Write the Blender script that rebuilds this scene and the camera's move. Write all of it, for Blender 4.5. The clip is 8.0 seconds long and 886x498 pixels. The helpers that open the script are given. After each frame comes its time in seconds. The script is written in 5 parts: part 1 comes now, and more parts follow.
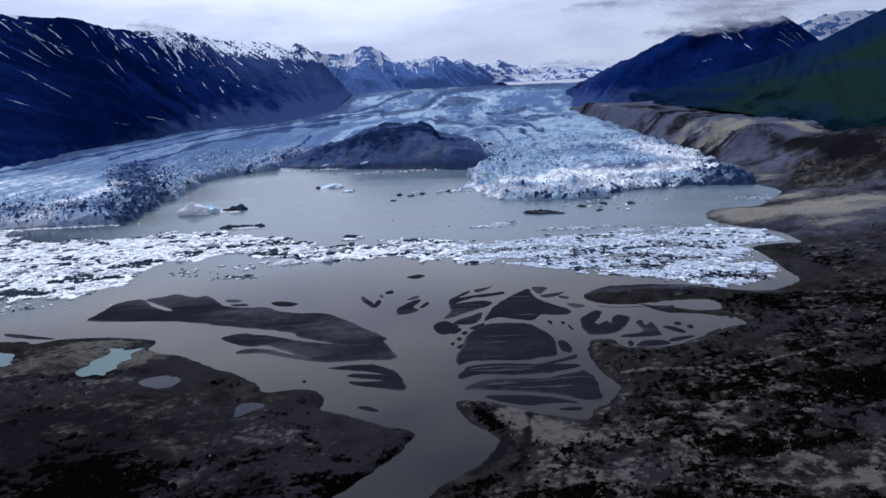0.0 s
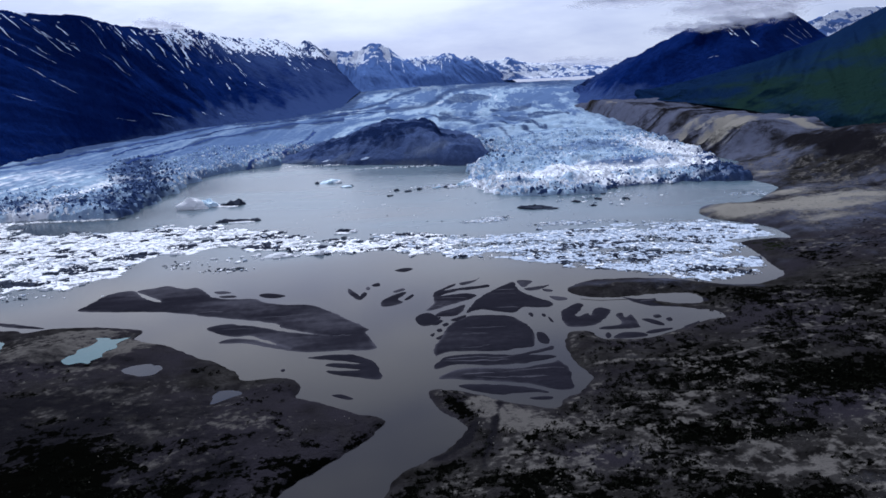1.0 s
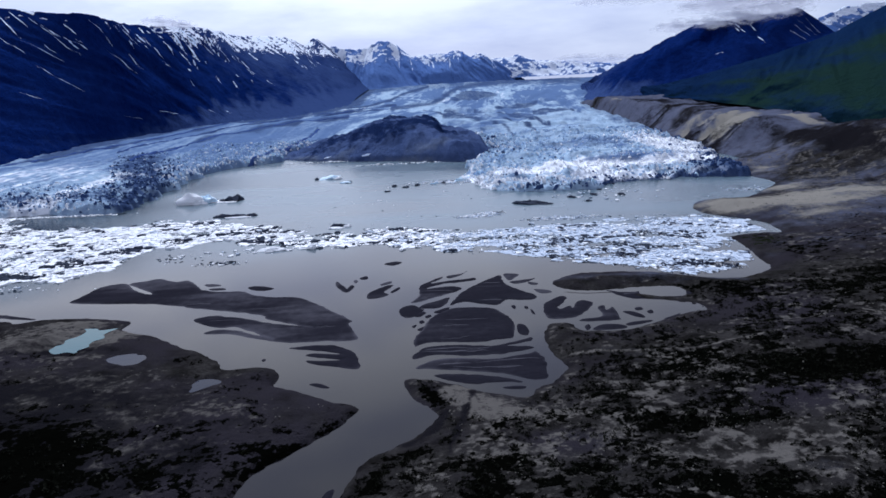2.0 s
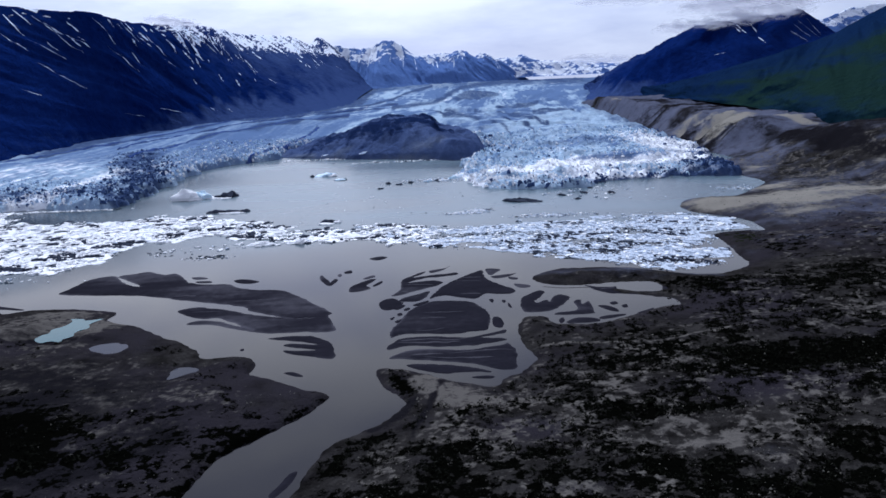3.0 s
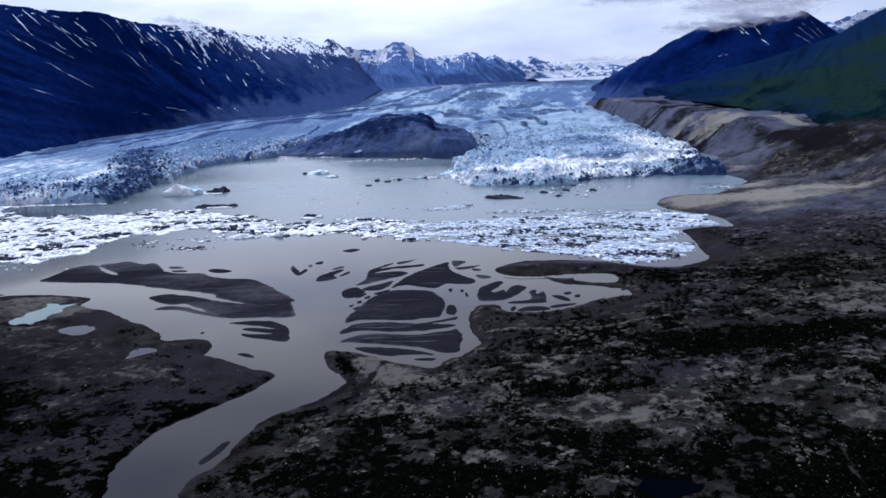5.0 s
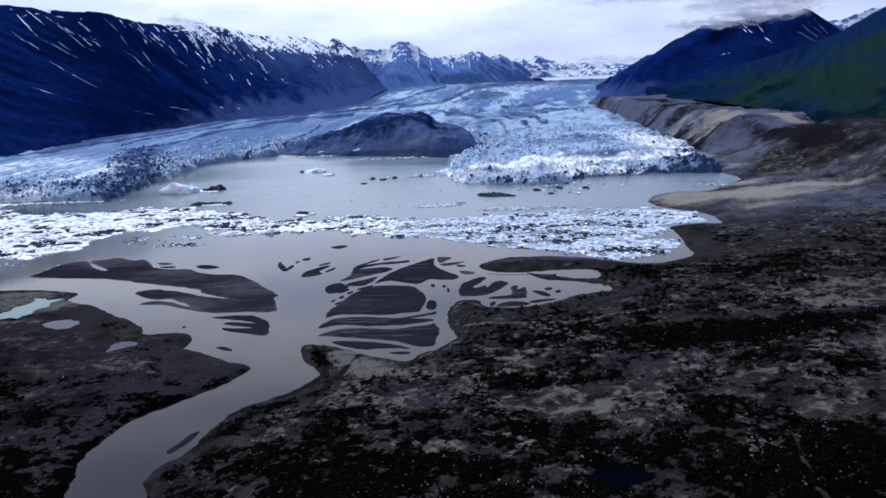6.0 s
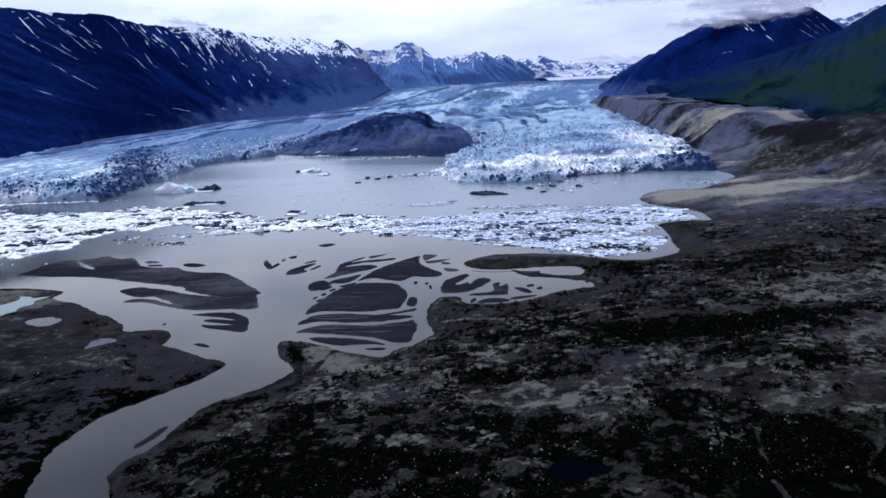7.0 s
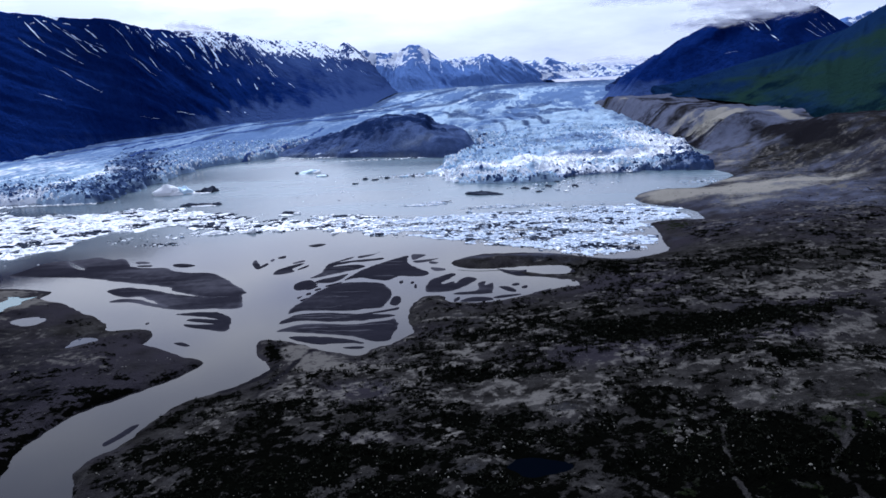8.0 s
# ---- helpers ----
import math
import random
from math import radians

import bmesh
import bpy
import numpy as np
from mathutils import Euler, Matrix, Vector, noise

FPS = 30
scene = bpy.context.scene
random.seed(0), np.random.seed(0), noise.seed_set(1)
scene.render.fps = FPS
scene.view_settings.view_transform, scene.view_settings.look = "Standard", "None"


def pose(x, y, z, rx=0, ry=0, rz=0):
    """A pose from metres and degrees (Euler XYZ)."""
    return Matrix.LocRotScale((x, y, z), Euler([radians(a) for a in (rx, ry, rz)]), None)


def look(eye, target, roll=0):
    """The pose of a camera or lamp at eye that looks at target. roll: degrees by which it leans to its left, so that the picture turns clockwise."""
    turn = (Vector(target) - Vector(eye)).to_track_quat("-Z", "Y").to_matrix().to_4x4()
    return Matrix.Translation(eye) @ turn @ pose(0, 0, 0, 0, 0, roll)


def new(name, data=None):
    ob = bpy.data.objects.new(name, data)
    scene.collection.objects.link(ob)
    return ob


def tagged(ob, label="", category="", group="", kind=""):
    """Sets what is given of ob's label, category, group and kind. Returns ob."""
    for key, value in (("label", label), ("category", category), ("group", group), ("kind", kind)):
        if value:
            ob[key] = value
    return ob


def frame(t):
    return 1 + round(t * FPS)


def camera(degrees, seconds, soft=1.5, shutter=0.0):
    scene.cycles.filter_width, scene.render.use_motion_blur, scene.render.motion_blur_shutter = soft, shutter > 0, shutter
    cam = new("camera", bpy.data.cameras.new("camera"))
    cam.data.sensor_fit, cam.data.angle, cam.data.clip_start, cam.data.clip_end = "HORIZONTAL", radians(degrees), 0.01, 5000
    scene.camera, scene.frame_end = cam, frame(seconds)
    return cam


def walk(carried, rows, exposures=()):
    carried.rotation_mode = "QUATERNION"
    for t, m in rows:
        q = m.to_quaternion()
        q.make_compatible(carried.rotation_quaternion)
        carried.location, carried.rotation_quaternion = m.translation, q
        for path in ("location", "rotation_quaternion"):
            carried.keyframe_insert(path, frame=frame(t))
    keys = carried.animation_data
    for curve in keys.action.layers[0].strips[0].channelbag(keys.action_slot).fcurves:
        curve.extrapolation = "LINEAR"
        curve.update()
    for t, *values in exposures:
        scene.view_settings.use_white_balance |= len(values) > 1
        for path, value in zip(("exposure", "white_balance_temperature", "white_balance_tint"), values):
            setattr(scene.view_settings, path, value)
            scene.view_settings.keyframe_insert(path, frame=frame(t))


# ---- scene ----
cam = camera(66.2, 8.0, soft=1.6)
PATH = [
    (0, (-6.212, 19.514, 118.56), (-6.115, 21.45, 118.067), -2.4),
    (0.5, (0.548, 16.557, 117.866), (0.631, 18.493, 117.369), -2.4),
    (1, (7.053, 14.781, 116.524), (7.121, 16.717, 116.025), -2.4),
    (2.5, (26.5, 7.651, 113.271), (26.528, 9.587, 112.767), -2.5),
    (3, (32.758, 3.893, 112.414), (32.781, 5.829, 111.911), -2.3),
    (3.5, (39.655, -0.106, 111.51), (39.669, 1.83, 111.009), -2.2),
    (4, (46.204, -3.73, 110.826), (46.211, -1.793, 110.327), -2.0),
    (4.5, (52.747, -6.561, 109.763), (52.745, -4.623, 109.266), -2.0),
    (6, (72.32, -11.666, 107.037), (72.285, -9.729, 106.54), -2.2),
    (6.5, (78.506, -12.402, 105.939), (78.463, -10.465, 105.442), -2.3),
    (7, (84.593, -12.01, 104.681), (84.54, -10.073, 104.187), -2.5),
    (7.5, (90.953, -11.144, 103.202), (90.887, -9.207, 102.71), -2.7),
    (8, (96.852, -10.976, 102.116), (96.772, -9.037, 101.63), -2.9),
]
walk(cam, [(t, look(eye, target, roll)) for t, eye, target, roll in PATH],
     exposures=[(0, -0.27, 5470, 12), (1, -0.13, 5450, 12), (3.5, -0.06, 5420, 12), (6.5, 0.05, 5350, 12), (7.5, 0.07, 5310, 12), (8, 0.17, 5290, 12)])

# ---- world and sun ----
SUN_AZ, SUN_EL = radians(-16), radians(46)
world = bpy.data.worlds.new("world")
scene.world = world
world.use_nodes = True
wn, wl = world.node_tree.nodes, world.node_tree.links
wn.clear()
w_out, w_bg = wn.new("ShaderNodeOutputWorld"), wn.new("ShaderNodeBackground")
w_sky = wn.new("ShaderNodeTexSky")
w_sky.sky_type, w_sky.sun_disc = "NISHITA", False
w_sky.sun_elevation, w_sky.sun_rotation = SUN_EL, SUN_AZ
w_co, w_map = wn.new("ShaderNodeTexCoord"), wn.new("ShaderNodeMapping")
w_map.inputs["Scale"].default_value = (2.2, 2.2, 9.0)
w_noise = wn.new("ShaderNodeTexNoise")
w_noise.inputs["Scale"].default_value = 1.6
w_noise.inputs["Detail"].default_value = 6.0
w_noise.inputs["Roughness"].default_value = 0.55
w_ramp = wn.new("ShaderNodeValToRGB")
w_ramp.color_ramp.elements[0].position, w_ramp.color_ramp.elements[0].color = 0.36, (5.9, 6.2, 8.0, 1)
w_ramp.color_ramp.elements[1].position, w_ramp.color_ramp.elements[1].color = 0.62, (9.0, 9.1, 9.9, 1)
w_mix = wn.new("ShaderNodeMix")
w_mix.data_type = "RGBA"
w_mix.inputs[0].default_value = 0.9
w_bg.inputs["Strength"].default_value = 0.1
w_sep, w_grad, w_dim = wn.new("ShaderNodeSeparateXYZ"), wn.new("ShaderNodeValToRGB"), wn.new("ShaderNodeMix")
w_grad.color_ramp.interpolation = "EASE"
for k, (height, tone) in enumerate(((0.03, (1.07, 1.07, 1.07)), (0.24, (1.70, 1.60, 1.42)), (0.52, (0.86, 0.84, 0.80)), (0.75, (0.60, 0.60, 0.60)))):
    stop = w_grad.color_ramp.elements[k] if k < 2 else w_grad.color_ramp.elements.new(height)
    stop.position, stop.color = height, (*tone, 1)
w_dim.data_type, w_dim.blend_type = "RGBA", "MULTIPLY"
w_dim.inputs[0].default_value = 1.0
wl.new(w_co.outputs["Generated"], w_sep.inputs["Vector"])
wl.new(w_sep.outputs["Z"], w_grad.inputs["Fac"])
wl.new(w_mix.outputs[2], w_dim.inputs[6])
wl.new(w_grad.outputs["Color"], w_dim.inputs[7])
wl.new(w_co.outputs["Generated"], w_map.inputs["Vector"])
wl.new(w_map.outputs["Vector"], w_noise.inputs["Vector"])
wl.new(w_noise.outputs["Fac"], w_ramp.inputs["Fac"])
wl.new(w_sky.outputs["Color"], w_mix.inputs[6])
wl.new(w_ramp.outputs["Color"], w_mix.inputs[7])
w_dot, w_pow, w_warm, w_lit, w_base = (wn.new("ShaderNodeVectorMath"), wn.new("ShaderNodeMath"), wn.new("ShaderNodeVectorMath"),
                                        wn.new("ShaderNodeVectorMath"), wn.new("ShaderNodeVectorMath"))
w_dot.operation, w_pow.operation, w_warm.operation, w_lit.operation, w_base.operation = "DOT_PRODUCT", "POWER", "SCALE", "MULTIPLY", "ADD"
w_dot.inputs[1].default_value = (math.sin(SUN_AZ) * math.cos(SUN_EL), math.cos(SUN_AZ) * math.cos(SUN_EL), math.sin(SUN_EL))
w_pow.inputs[1].default_value = 6.0
w_pow.use_clamp = True
w_warm.inputs[0].default_value = (2.0, 1.88, 1.70)
w_base.inputs[1].default_value = (0.70, 0.71, 0.74)
wl.new(w_co.outputs["Generated"], w_dot.inputs[0])
wl.new(w_dot.outputs["Value"], w_pow.inputs[0])
wl.new(w_pow.outputs[0], w_warm.inputs["Scale"])
wl.new(w_warm.outputs[0], w_base.inputs[0])
wl.new(w_base.outputs[0], w_lit.inputs[0])
wl.new(w_dim.outputs[2], w_lit.inputs[1])
wl.new(w_lit.outputs[0], w_bg.inputs["Color"])
wl.new(w_bg.outputs["Background"], w_out.inputs["Surface"])

sun = new("sun", bpy.data.lights.new("sun", "SUN"))
sun.data.energy, sun.data.angle, sun.data.color = 3.6, radians(10), (1.0, 0.985, 0.96)
sun_way = Vector((math.sin(SUN_AZ) * math.cos(SUN_EL), math.cos(SUN_AZ) * math.cos(SUN_EL), math.sin(SUN_EL)))
sun.matrix_basis = look(sun_way * 3000, (0, 0, 0))


# ---- noise and plan helpers ----
RNG = np.random.RandomState(7)
TABLE = RNG.rand(64, 256, 256)[:12]


def value_noise(x, y, seed=0):
    tab = TABLE[seed % 12]
    xi, yi = np.floor(x).astype(int), np.floor(y).astype(int)
    fx, fy = x - xi, y - yi
    fx, fy = fx * fx * fx * (fx * (fx * 6 - 15) + 10), fy * fy * fy * (fy * (fy * 6 - 15) + 10)
    a, b = tab[xi % 256, yi % 256], tab[(xi + 1) % 256, yi % 256]
    c, d = tab[xi % 256, (yi + 1) % 256], tab[(xi + 1) % 256, (yi + 1) % 256]
    return (a * (1 - fx) + b * fx) * (1 - fy) + (c * (1 - fx) + d * fx) * fy


def fbm(x, y, size, octaves=4, seed=0, rough=0.5):
    """Fractal noise, 0 to 1, whose largest lumps are about size metres."""
    x, y = np.asarray(x, float) / size, np.asarray(y, float) / size
    total, amp, norm = 0.0, 1.0, 0.0
    for k in range(octaves):
        total = total + amp * value_noise(x + 17.3 * k, y - 9.1 * k, seed + k)
        norm += amp
        amp *= rough
        x, y = x * 2.03 * 0.8 - y * 2.03 * 0.6, x * 2.03 * 0.6 + y * 2.03 * 0.8
    return total / norm


def ridged(x, y, size, octaves=4, seed=0):
    x, y = np.asarray(x, float) / size, np.asarray(y, float) / size
    total, amp, norm = 0.0, 1.0, 0.0
    for k in range(octaves):
        total = total + amp * (1 - np.abs(2 * value_noise(x + 5.7 * k, y + 3.3 * k, seed + k) - 1))
        norm += amp
        amp *= 0.5
        x, y = x * 1.6 - y * 1.2, x * 1.2 + y * 1.6
    return total / norm


def smooth(lo, hi, v):
    t = np.clip((v - lo) / (hi - lo), 0, 1)
    return t * t * (3 - 2 * t)


def spline(points, steps=6, closed=True):
    """A Catmull-Rom curve through plan points."""
    p = np.array(points, float)
    n, out = len(p), []
    for i in range(n if closed else n - 1):
        if closed:
            a, b, c, d = p[(i - 1) % n], p[i], p[(i + 1) % n], p[(i + 2) % n]
        else:
            a, b, c, d = p[max(i - 1, 0)], p[i], p[i + 1], p[min(i + 2, n - 1)]
        for k in range(steps):
            t = k / steps
            out.append(0.5 * (2 * b + (c - a) * t + (2 * a - 5 * b + 4 * c - d) * t * t + (3 * b - a - 3 * c + d) * t ** 3))
    if not closed:
        out.append(p[-1])
    return np.array(out)


def line_distance(x, y, line, closed=False):
    best = np.full(np.shape(x), 1e12)
    pts = list(line) + ([line[0]] if closed else [])
    for (ax, ay), (bx, by) in zip(pts[:-1], pts[1:]):
        ux, uy = bx - ax, by - ay
        t = np.clip(((x - ax) * ux + (y - ay) * uy) / (ux * ux + uy * uy + 1e-9), 0, 1)
        best = np.minimum(best, (x - ax - t * ux) ** 2 + (y - ay - t * uy) ** 2)
    return np.sqrt(best)


def inside(x, y, poly):
    hit = np.zeros(np.shape(x), bool)
    for (ax, ay), (bx, by) in zip(poly, np.roll(poly, -1, axis=0)):
        if ay != by:
            hit ^= ((ay > y) != (by > y)) & (x < (bx - ax) * (y - ay) / (by - ay) + ax)
    return hit


def signed(x, y, poly):
    """Metres inside the outline (positive) or outside it (negative)."""
    d = line_distance(x, y, poly, True)
    return np.where(inside(x, y, poly), d, -d)


def mesh_object(name, verts, faces, material, shade=True, attributes=()):
    me = bpy.data.meshes.new(name)
    me.from_pydata(np.asarray(verts).tolist(), [], [tuple(f) for f in faces])
    me.materials.append(material)
    if shade:
        me.polygons.foreach_set("use_smooth", [True] * len(me.polygons))
    for key, values in attributes:
        me.attributes.new(key, "FLOAT", "POINT").data.foreach_set("value", np.asarray(values, np.float32).ravel())
    me.update()
    return new(name, me)


def part(name, verts, faces, mat, parent, label="", shade=True, kind=""):
    ob = mesh_object(name, verts, faces, mat, shade)
    ob.parent = parent
    return tagged(ob, label, kind=kind)


def grid_faces(nu, nv, keep=None):
    i, j = np.meshgrid(np.arange(nu - 1), np.arange(nv - 1), indexing="ij")
    a = (i * nv + j).ravel()
    f = np.stack([a, a + nv, a + nv + 1, a + 1], 1)
    return f if keep is None else f[keep[f].any(axis=1)]


def compact(verts, faces, *values):
    used = np.unique(faces)
    remap = np.zeros(len(verts), int)
    remap[used] = np.arange(len(used))
    return (verts[used], remap[faces], *[v[used] for v in values])


def axis(fine_lo, fine_hi, step, lo, hi, grow=1.07):
    a = list(np.arange(fine_lo, fine_hi, step))
    s, v = step, a[-1]
    while v < hi:
        s *= grow
        v += s
        a.append(v)
    s, v = step, a[0]
    while v > lo:
        s *= grow
        v -= s
        a.insert(0, v)
    return np.array(a)


# ---- materials ----
def material(name, colours, big=40.0, small=3.0, rough=0.9, bump=0.4, fine=0.5, stretch=(1, 1, 1), specular=0.3, contrast=0.25):
    """Stone or earth: three colours mixed by coarse and fine noise, with relief."""
    m = bpy.data.materials.new(name)
    m.use_nodes = True
    n, l = m.node_tree.nodes, m.node_tree.links
    b = n["Principled BSDF"]
    b.inputs["Roughness"].default_value = rough
    b.inputs["Specular IOR Level"].default_value = specular
    co, mp = n.new("ShaderNodeTexCoord"), n.new("ShaderNodeMapping")
    mp.inputs["Scale"].default_value = stretch
    l.new(co.outputs["Object"], mp.inputs["Vector"])
    noises = []
    for size, detail in ((big, 5.0), (small, 6.0), (fine, 3.0)):
        t = n.new("ShaderNodeTexNoise")
        t.inputs["Scale"].default_value = 1.0 / size
        t.inputs["Detail"].default_value = detail
        t.inputs["Roughness"].default_value = 0.6
        l.new(mp.outputs["Vector"], t.inputs["Vector"])
        noises.append(t)
    r1, r2 = n.new("ShaderNodeMapRange"), n.new("ShaderNodeMapRange")
    for r, t in ((r1, noises[0]), (r2, noises[1])):
        r.inputs["From Min"].default_value, r.inputs["From Max"].default_value = 0.5 - contrast, 0.5 + contrast
        l.new(t.outputs["Fac"], r.inputs["Value"])
    m1, m2 = n.new("ShaderNodeMix"), n.new("ShaderNodeMix")
    m1.data_type = m2.data_type = "RGBA"
    m1.inputs[6].default_value, m1.inputs[7].default_value = (*colours[0], 1), (*colours[1], 1)
    l.new(r1.outputs["Result"], m1.inputs[0])
    l.new(m1.outputs[2], m2.inputs[6])
    m2.inputs[7].default_value = (*colours[2], 1)
    half = n.new("ShaderNodeMath")
    half.operation = "MULTIPLY"
    half.inputs[1].default_value = 0.6
    l.new(r2.outputs["Result"], half.inputs[0])
    l.new(half.outputs[0], m2.inputs[0])
    l.new(m2.outputs[2], b.inputs["Base Color"])
    add = n.new("ShaderNodeMath")
    add.operation = "MULTIPLY_ADD"
    add.inputs[1].default_value = 3.0
    l.new(noises[1].outputs["Fac"], add.inputs[0])
    l.new(noises[2].outputs["Fac"], add.inputs[2])
    bp = n.new("ShaderNodeBump")
    bp.inputs["Strength"].default_value = bump
    bp.inputs["Distance"].default_value = small * 0.3
    l.new(add.outputs[0], bp.inputs["Height"])
    l.new(bp.outputs["Normal"], b.inputs["Normal"])
    return m


def overlay(m, attribute, colour, lo=0.4, hi=0.6, size=6.0, amount=0.35, rough=None):
    """Covers the material with a colour where the attribute, ragged by noise, is high (snow, debris, plants, painted
    haze).
    """
    n, l = m.node_tree.nodes, m.node_tree.links
    b = n["Principled BSDF"]
    before = b.inputs["Base Color"].links[0].from_socket
    at, tx, co = n.new("ShaderNodeAttribute"), n.new("ShaderNodeTexNoise"), n.new("ShaderNodeTexCoord")
    at.attribute_name = attribute
    tx.inputs["Scale"].default_value = 1.0 / size
    tx.inputs["Detail"].default_value = 6.0
    tx.inputs["Roughness"].default_value = 0.65
    l.new(co.outputs["Object"], tx.inputs["Vector"])
    sub = n.new("ShaderNodeMath")
    sub.operation = "MULTIPLY_ADD"
    sub.inputs[1].default_value, sub.inputs[2].default_value = amount * 2, -amount
    l.new(tx.outputs["Fac"], sub.inputs[0])
    add = n.new("ShaderNodeMath")
    l.new(at.outputs["Fac"], add.inputs[0])
    l.new(sub.outputs[0], add.inputs[1])
    r = n.new("ShaderNodeMapRange")
    r.interpolation_type = "SMOOTHSTEP"
    r.inputs["From Min"].default_value, r.inputs["From Max"].default_value = lo, hi
    l.new(add.outputs[0], r.inputs["Value"])
    mx = n.new("ShaderNodeMix")
    mx.data_type = "RGBA"
    l.new(r.outputs["Result"], mx.inputs[0])
    l.new(before, mx.inputs[6])
    mx.inputs[7].default_value = (*colour, 1)
    l.new(mx.outputs[2], b.inputs["Base Color"])
    return m


def water_material(name, deep, ripple=0.02, rough=0.06, size=2.5):
    m = material(name, (deep, tuple(c * 1.15 for c in deep), tuple(c * 0.9 for c in deep)), big=90, small=size, fine=0.8, rough=rough, bump=ripple, specular=0.5)
    m.node_tree.nodes["Principled BSDF"].inputs["IOR"].default_value = 1.333
    return m


M_GROUND = material("outwash_ground", ((0.0084, 0.0077, 0.0075), (0.037, 0.0345, 0.0330), (0.004, 0.0037, 0.0036)), big=10, small=1.6, bump=0.7, specular=0.0, contrast=0.16)
overlay(M_GROUND, "gravel", (0.087, 0.094, 0.135), 0.15, 0.95, 18.0, 0.75)
overlay(M_GROUND, "violet", (0.0212, 0.0190, 0.0236), 0.1, 0.95, 12.0, 0.6)
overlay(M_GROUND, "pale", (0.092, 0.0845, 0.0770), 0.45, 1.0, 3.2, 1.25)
overlay(M_GROUND, "tan", (0.200, 0.185, 0.160), 0.25, 1.0, 6.0, 0.55)
overlay(M_GROUND, "thicket", (0.0086, 0.0081, 0.0100), 0.25, 1.0, 7.0, 0.7)
overlay(M_GROUND, "meadow", (0.0075, 0.0095, 0.0045), 0.45, 0.65, 4.0, 0.7)
overlay(M_GROUND, "plants", (0.0012, 0.0013, 0.0010), 0.38, 0.60, 2.7, 1.25)
M_BAR = material("wet_silt", ((0.0135, 0.0130, 0.0180), (0.0225, 0.0215, 0.0285), (0.0090, 0.0087, 0.0125)), big=14, small=1.6, bump=0.3, rough=0.9, stretch=(0.5, 1.3, 1), specular=0.0, contrast=0.2)
overlay(M_BAR, "streak", (0.070, 0.067, 0.080), 0.12, 1.0, 5.0, 0.3)
M_SILT = material("dry_silt", ((0.055, 0.053, 0.062), (0.085, 0.081, 0.092), (0.032, 0.031, 0.039)), big=5, small=0.8, fine=0.2, bump=0.3, specular=0.0)
M_WATER = water_material("silty_water", (0.0065, 0.0062, 0.0078), 0.006, 0.30, 3.0)
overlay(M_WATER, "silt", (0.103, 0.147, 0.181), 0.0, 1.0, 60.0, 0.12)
M_WATER.node_tree.nodes["Principled BSDF"].inputs["Specular IOR Level"].default_value = 0.30
silty = M_WATER.node_tree.nodes.new("ShaderNodeAttribute")
silty.attribute_name = "silt"
gloss = M_WATER.node_tree.nodes.new("ShaderNodeMapRange")
gloss.inputs["To Min"].default_value, gloss.inputs["To Max"].default_value = 0.05, 0.32
M_WATER.node_tree.links.new(silty.outputs["Fac"], gloss.inputs["Value"])
M_WATER.node_tree.links.new(gloss.outputs["Result"], M_WATER.node_tree.nodes["Principled BSDF"].inputs["Roughness"])
M_POND = water_material("meltwater_pond", (0.042, 0.098, 0.104), 0.01)
M_SLATEPOND = water_material("slate_blue_pond", (0.010, 0.014, 0.027), 0.01)
M_POND.node_tree.nodes["Principled BSDF"].inputs["Specular IOR Level"].default_value = 0.2
M_SLATEPOND.node_tree.nodes["Principled BSDF"].inputs["Specular IOR Level"].default_value = 0.12
M_TARN = water_material("dark_tarn", (0.0007, 0.0014, 0.0031), 0.01)
M_TARN.node_tree.nodes["Principled BSDF"].inputs["Specular IOR Level"].default_value = 0.0
M_ICE = material("glacier_ice", ((0.28, 0.38, 0.50), (0.46, 0.555, 0.65), (0.19, 0.275, 0.40)), big=30, small=5, fine=1.5, rough=0.6, bump=0.4, specular=0.0, contrast=0.22)
overlay(M_ICE, "bright", (0.86, 0.88, 0.92), 0.4, 0.8, 12.0, 0.4)
overlay(M_ICE, "stripe", (0.105, 0.160, 0.290), 0.22, 0.90, 12.0, 0.28)
overlay(M_ICE, "debris", (0.046, 0.070, 0.145), 0.22, 1.0, 10.0, 0.35)
M_FLOE = material("floating_ice", ((0.87, 0.87, 0.88), (0.93, 0.92, 0.91), (0.70, 0.73, 0.78)), big=12, small=1.2, fine=0.3, rough=0.6, bump=0.4, specular=0.05)
M_BLUE = material("blue_ice", ((0.48, 0.68, 0.82), (0.78, 0.86, 0.91), (0.33, 0.54, 0.72)), big=10, small=1.8, fine=0.4, rough=0.4, bump=0.5)
M_DIRTY = material("dirty_ice", ((0.024, 0.029, 0.046), (0.075, 0.085, 0.115), (0.010, 0.013, 0.022)), big=6, small=1.0, fine=0.3, rough=0.75, bump=0.5, specular=0.0)
M_PALEICE = material("worn_ice", ((0.32, 0.46, 0.66), (0.54, 0.66, 0.82), (0.20, 0.31, 0.50)), big=20, small=3, fine=0.8, rough=0.6, bump=0.6, specular=0.0)
M_MUSH = material("ice_mush", ((0.47, 0.53, 0.62), (0.67, 0.71, 0.77), (0.31, 0.37, 0.49)), big=9, small=1.4, fine=0.4, rough=0.7, bump=0.6, specular=0.0)
M_GREYICE = material("soiled_shaded_ice", ((0.034, 0.060, 0.150), (0.085, 0.130, 0.27), (0.015, 0.028, 0.080)), big=20, small=3, fine=0.8, rough=0.7, bump=0.6, specular=0.0)
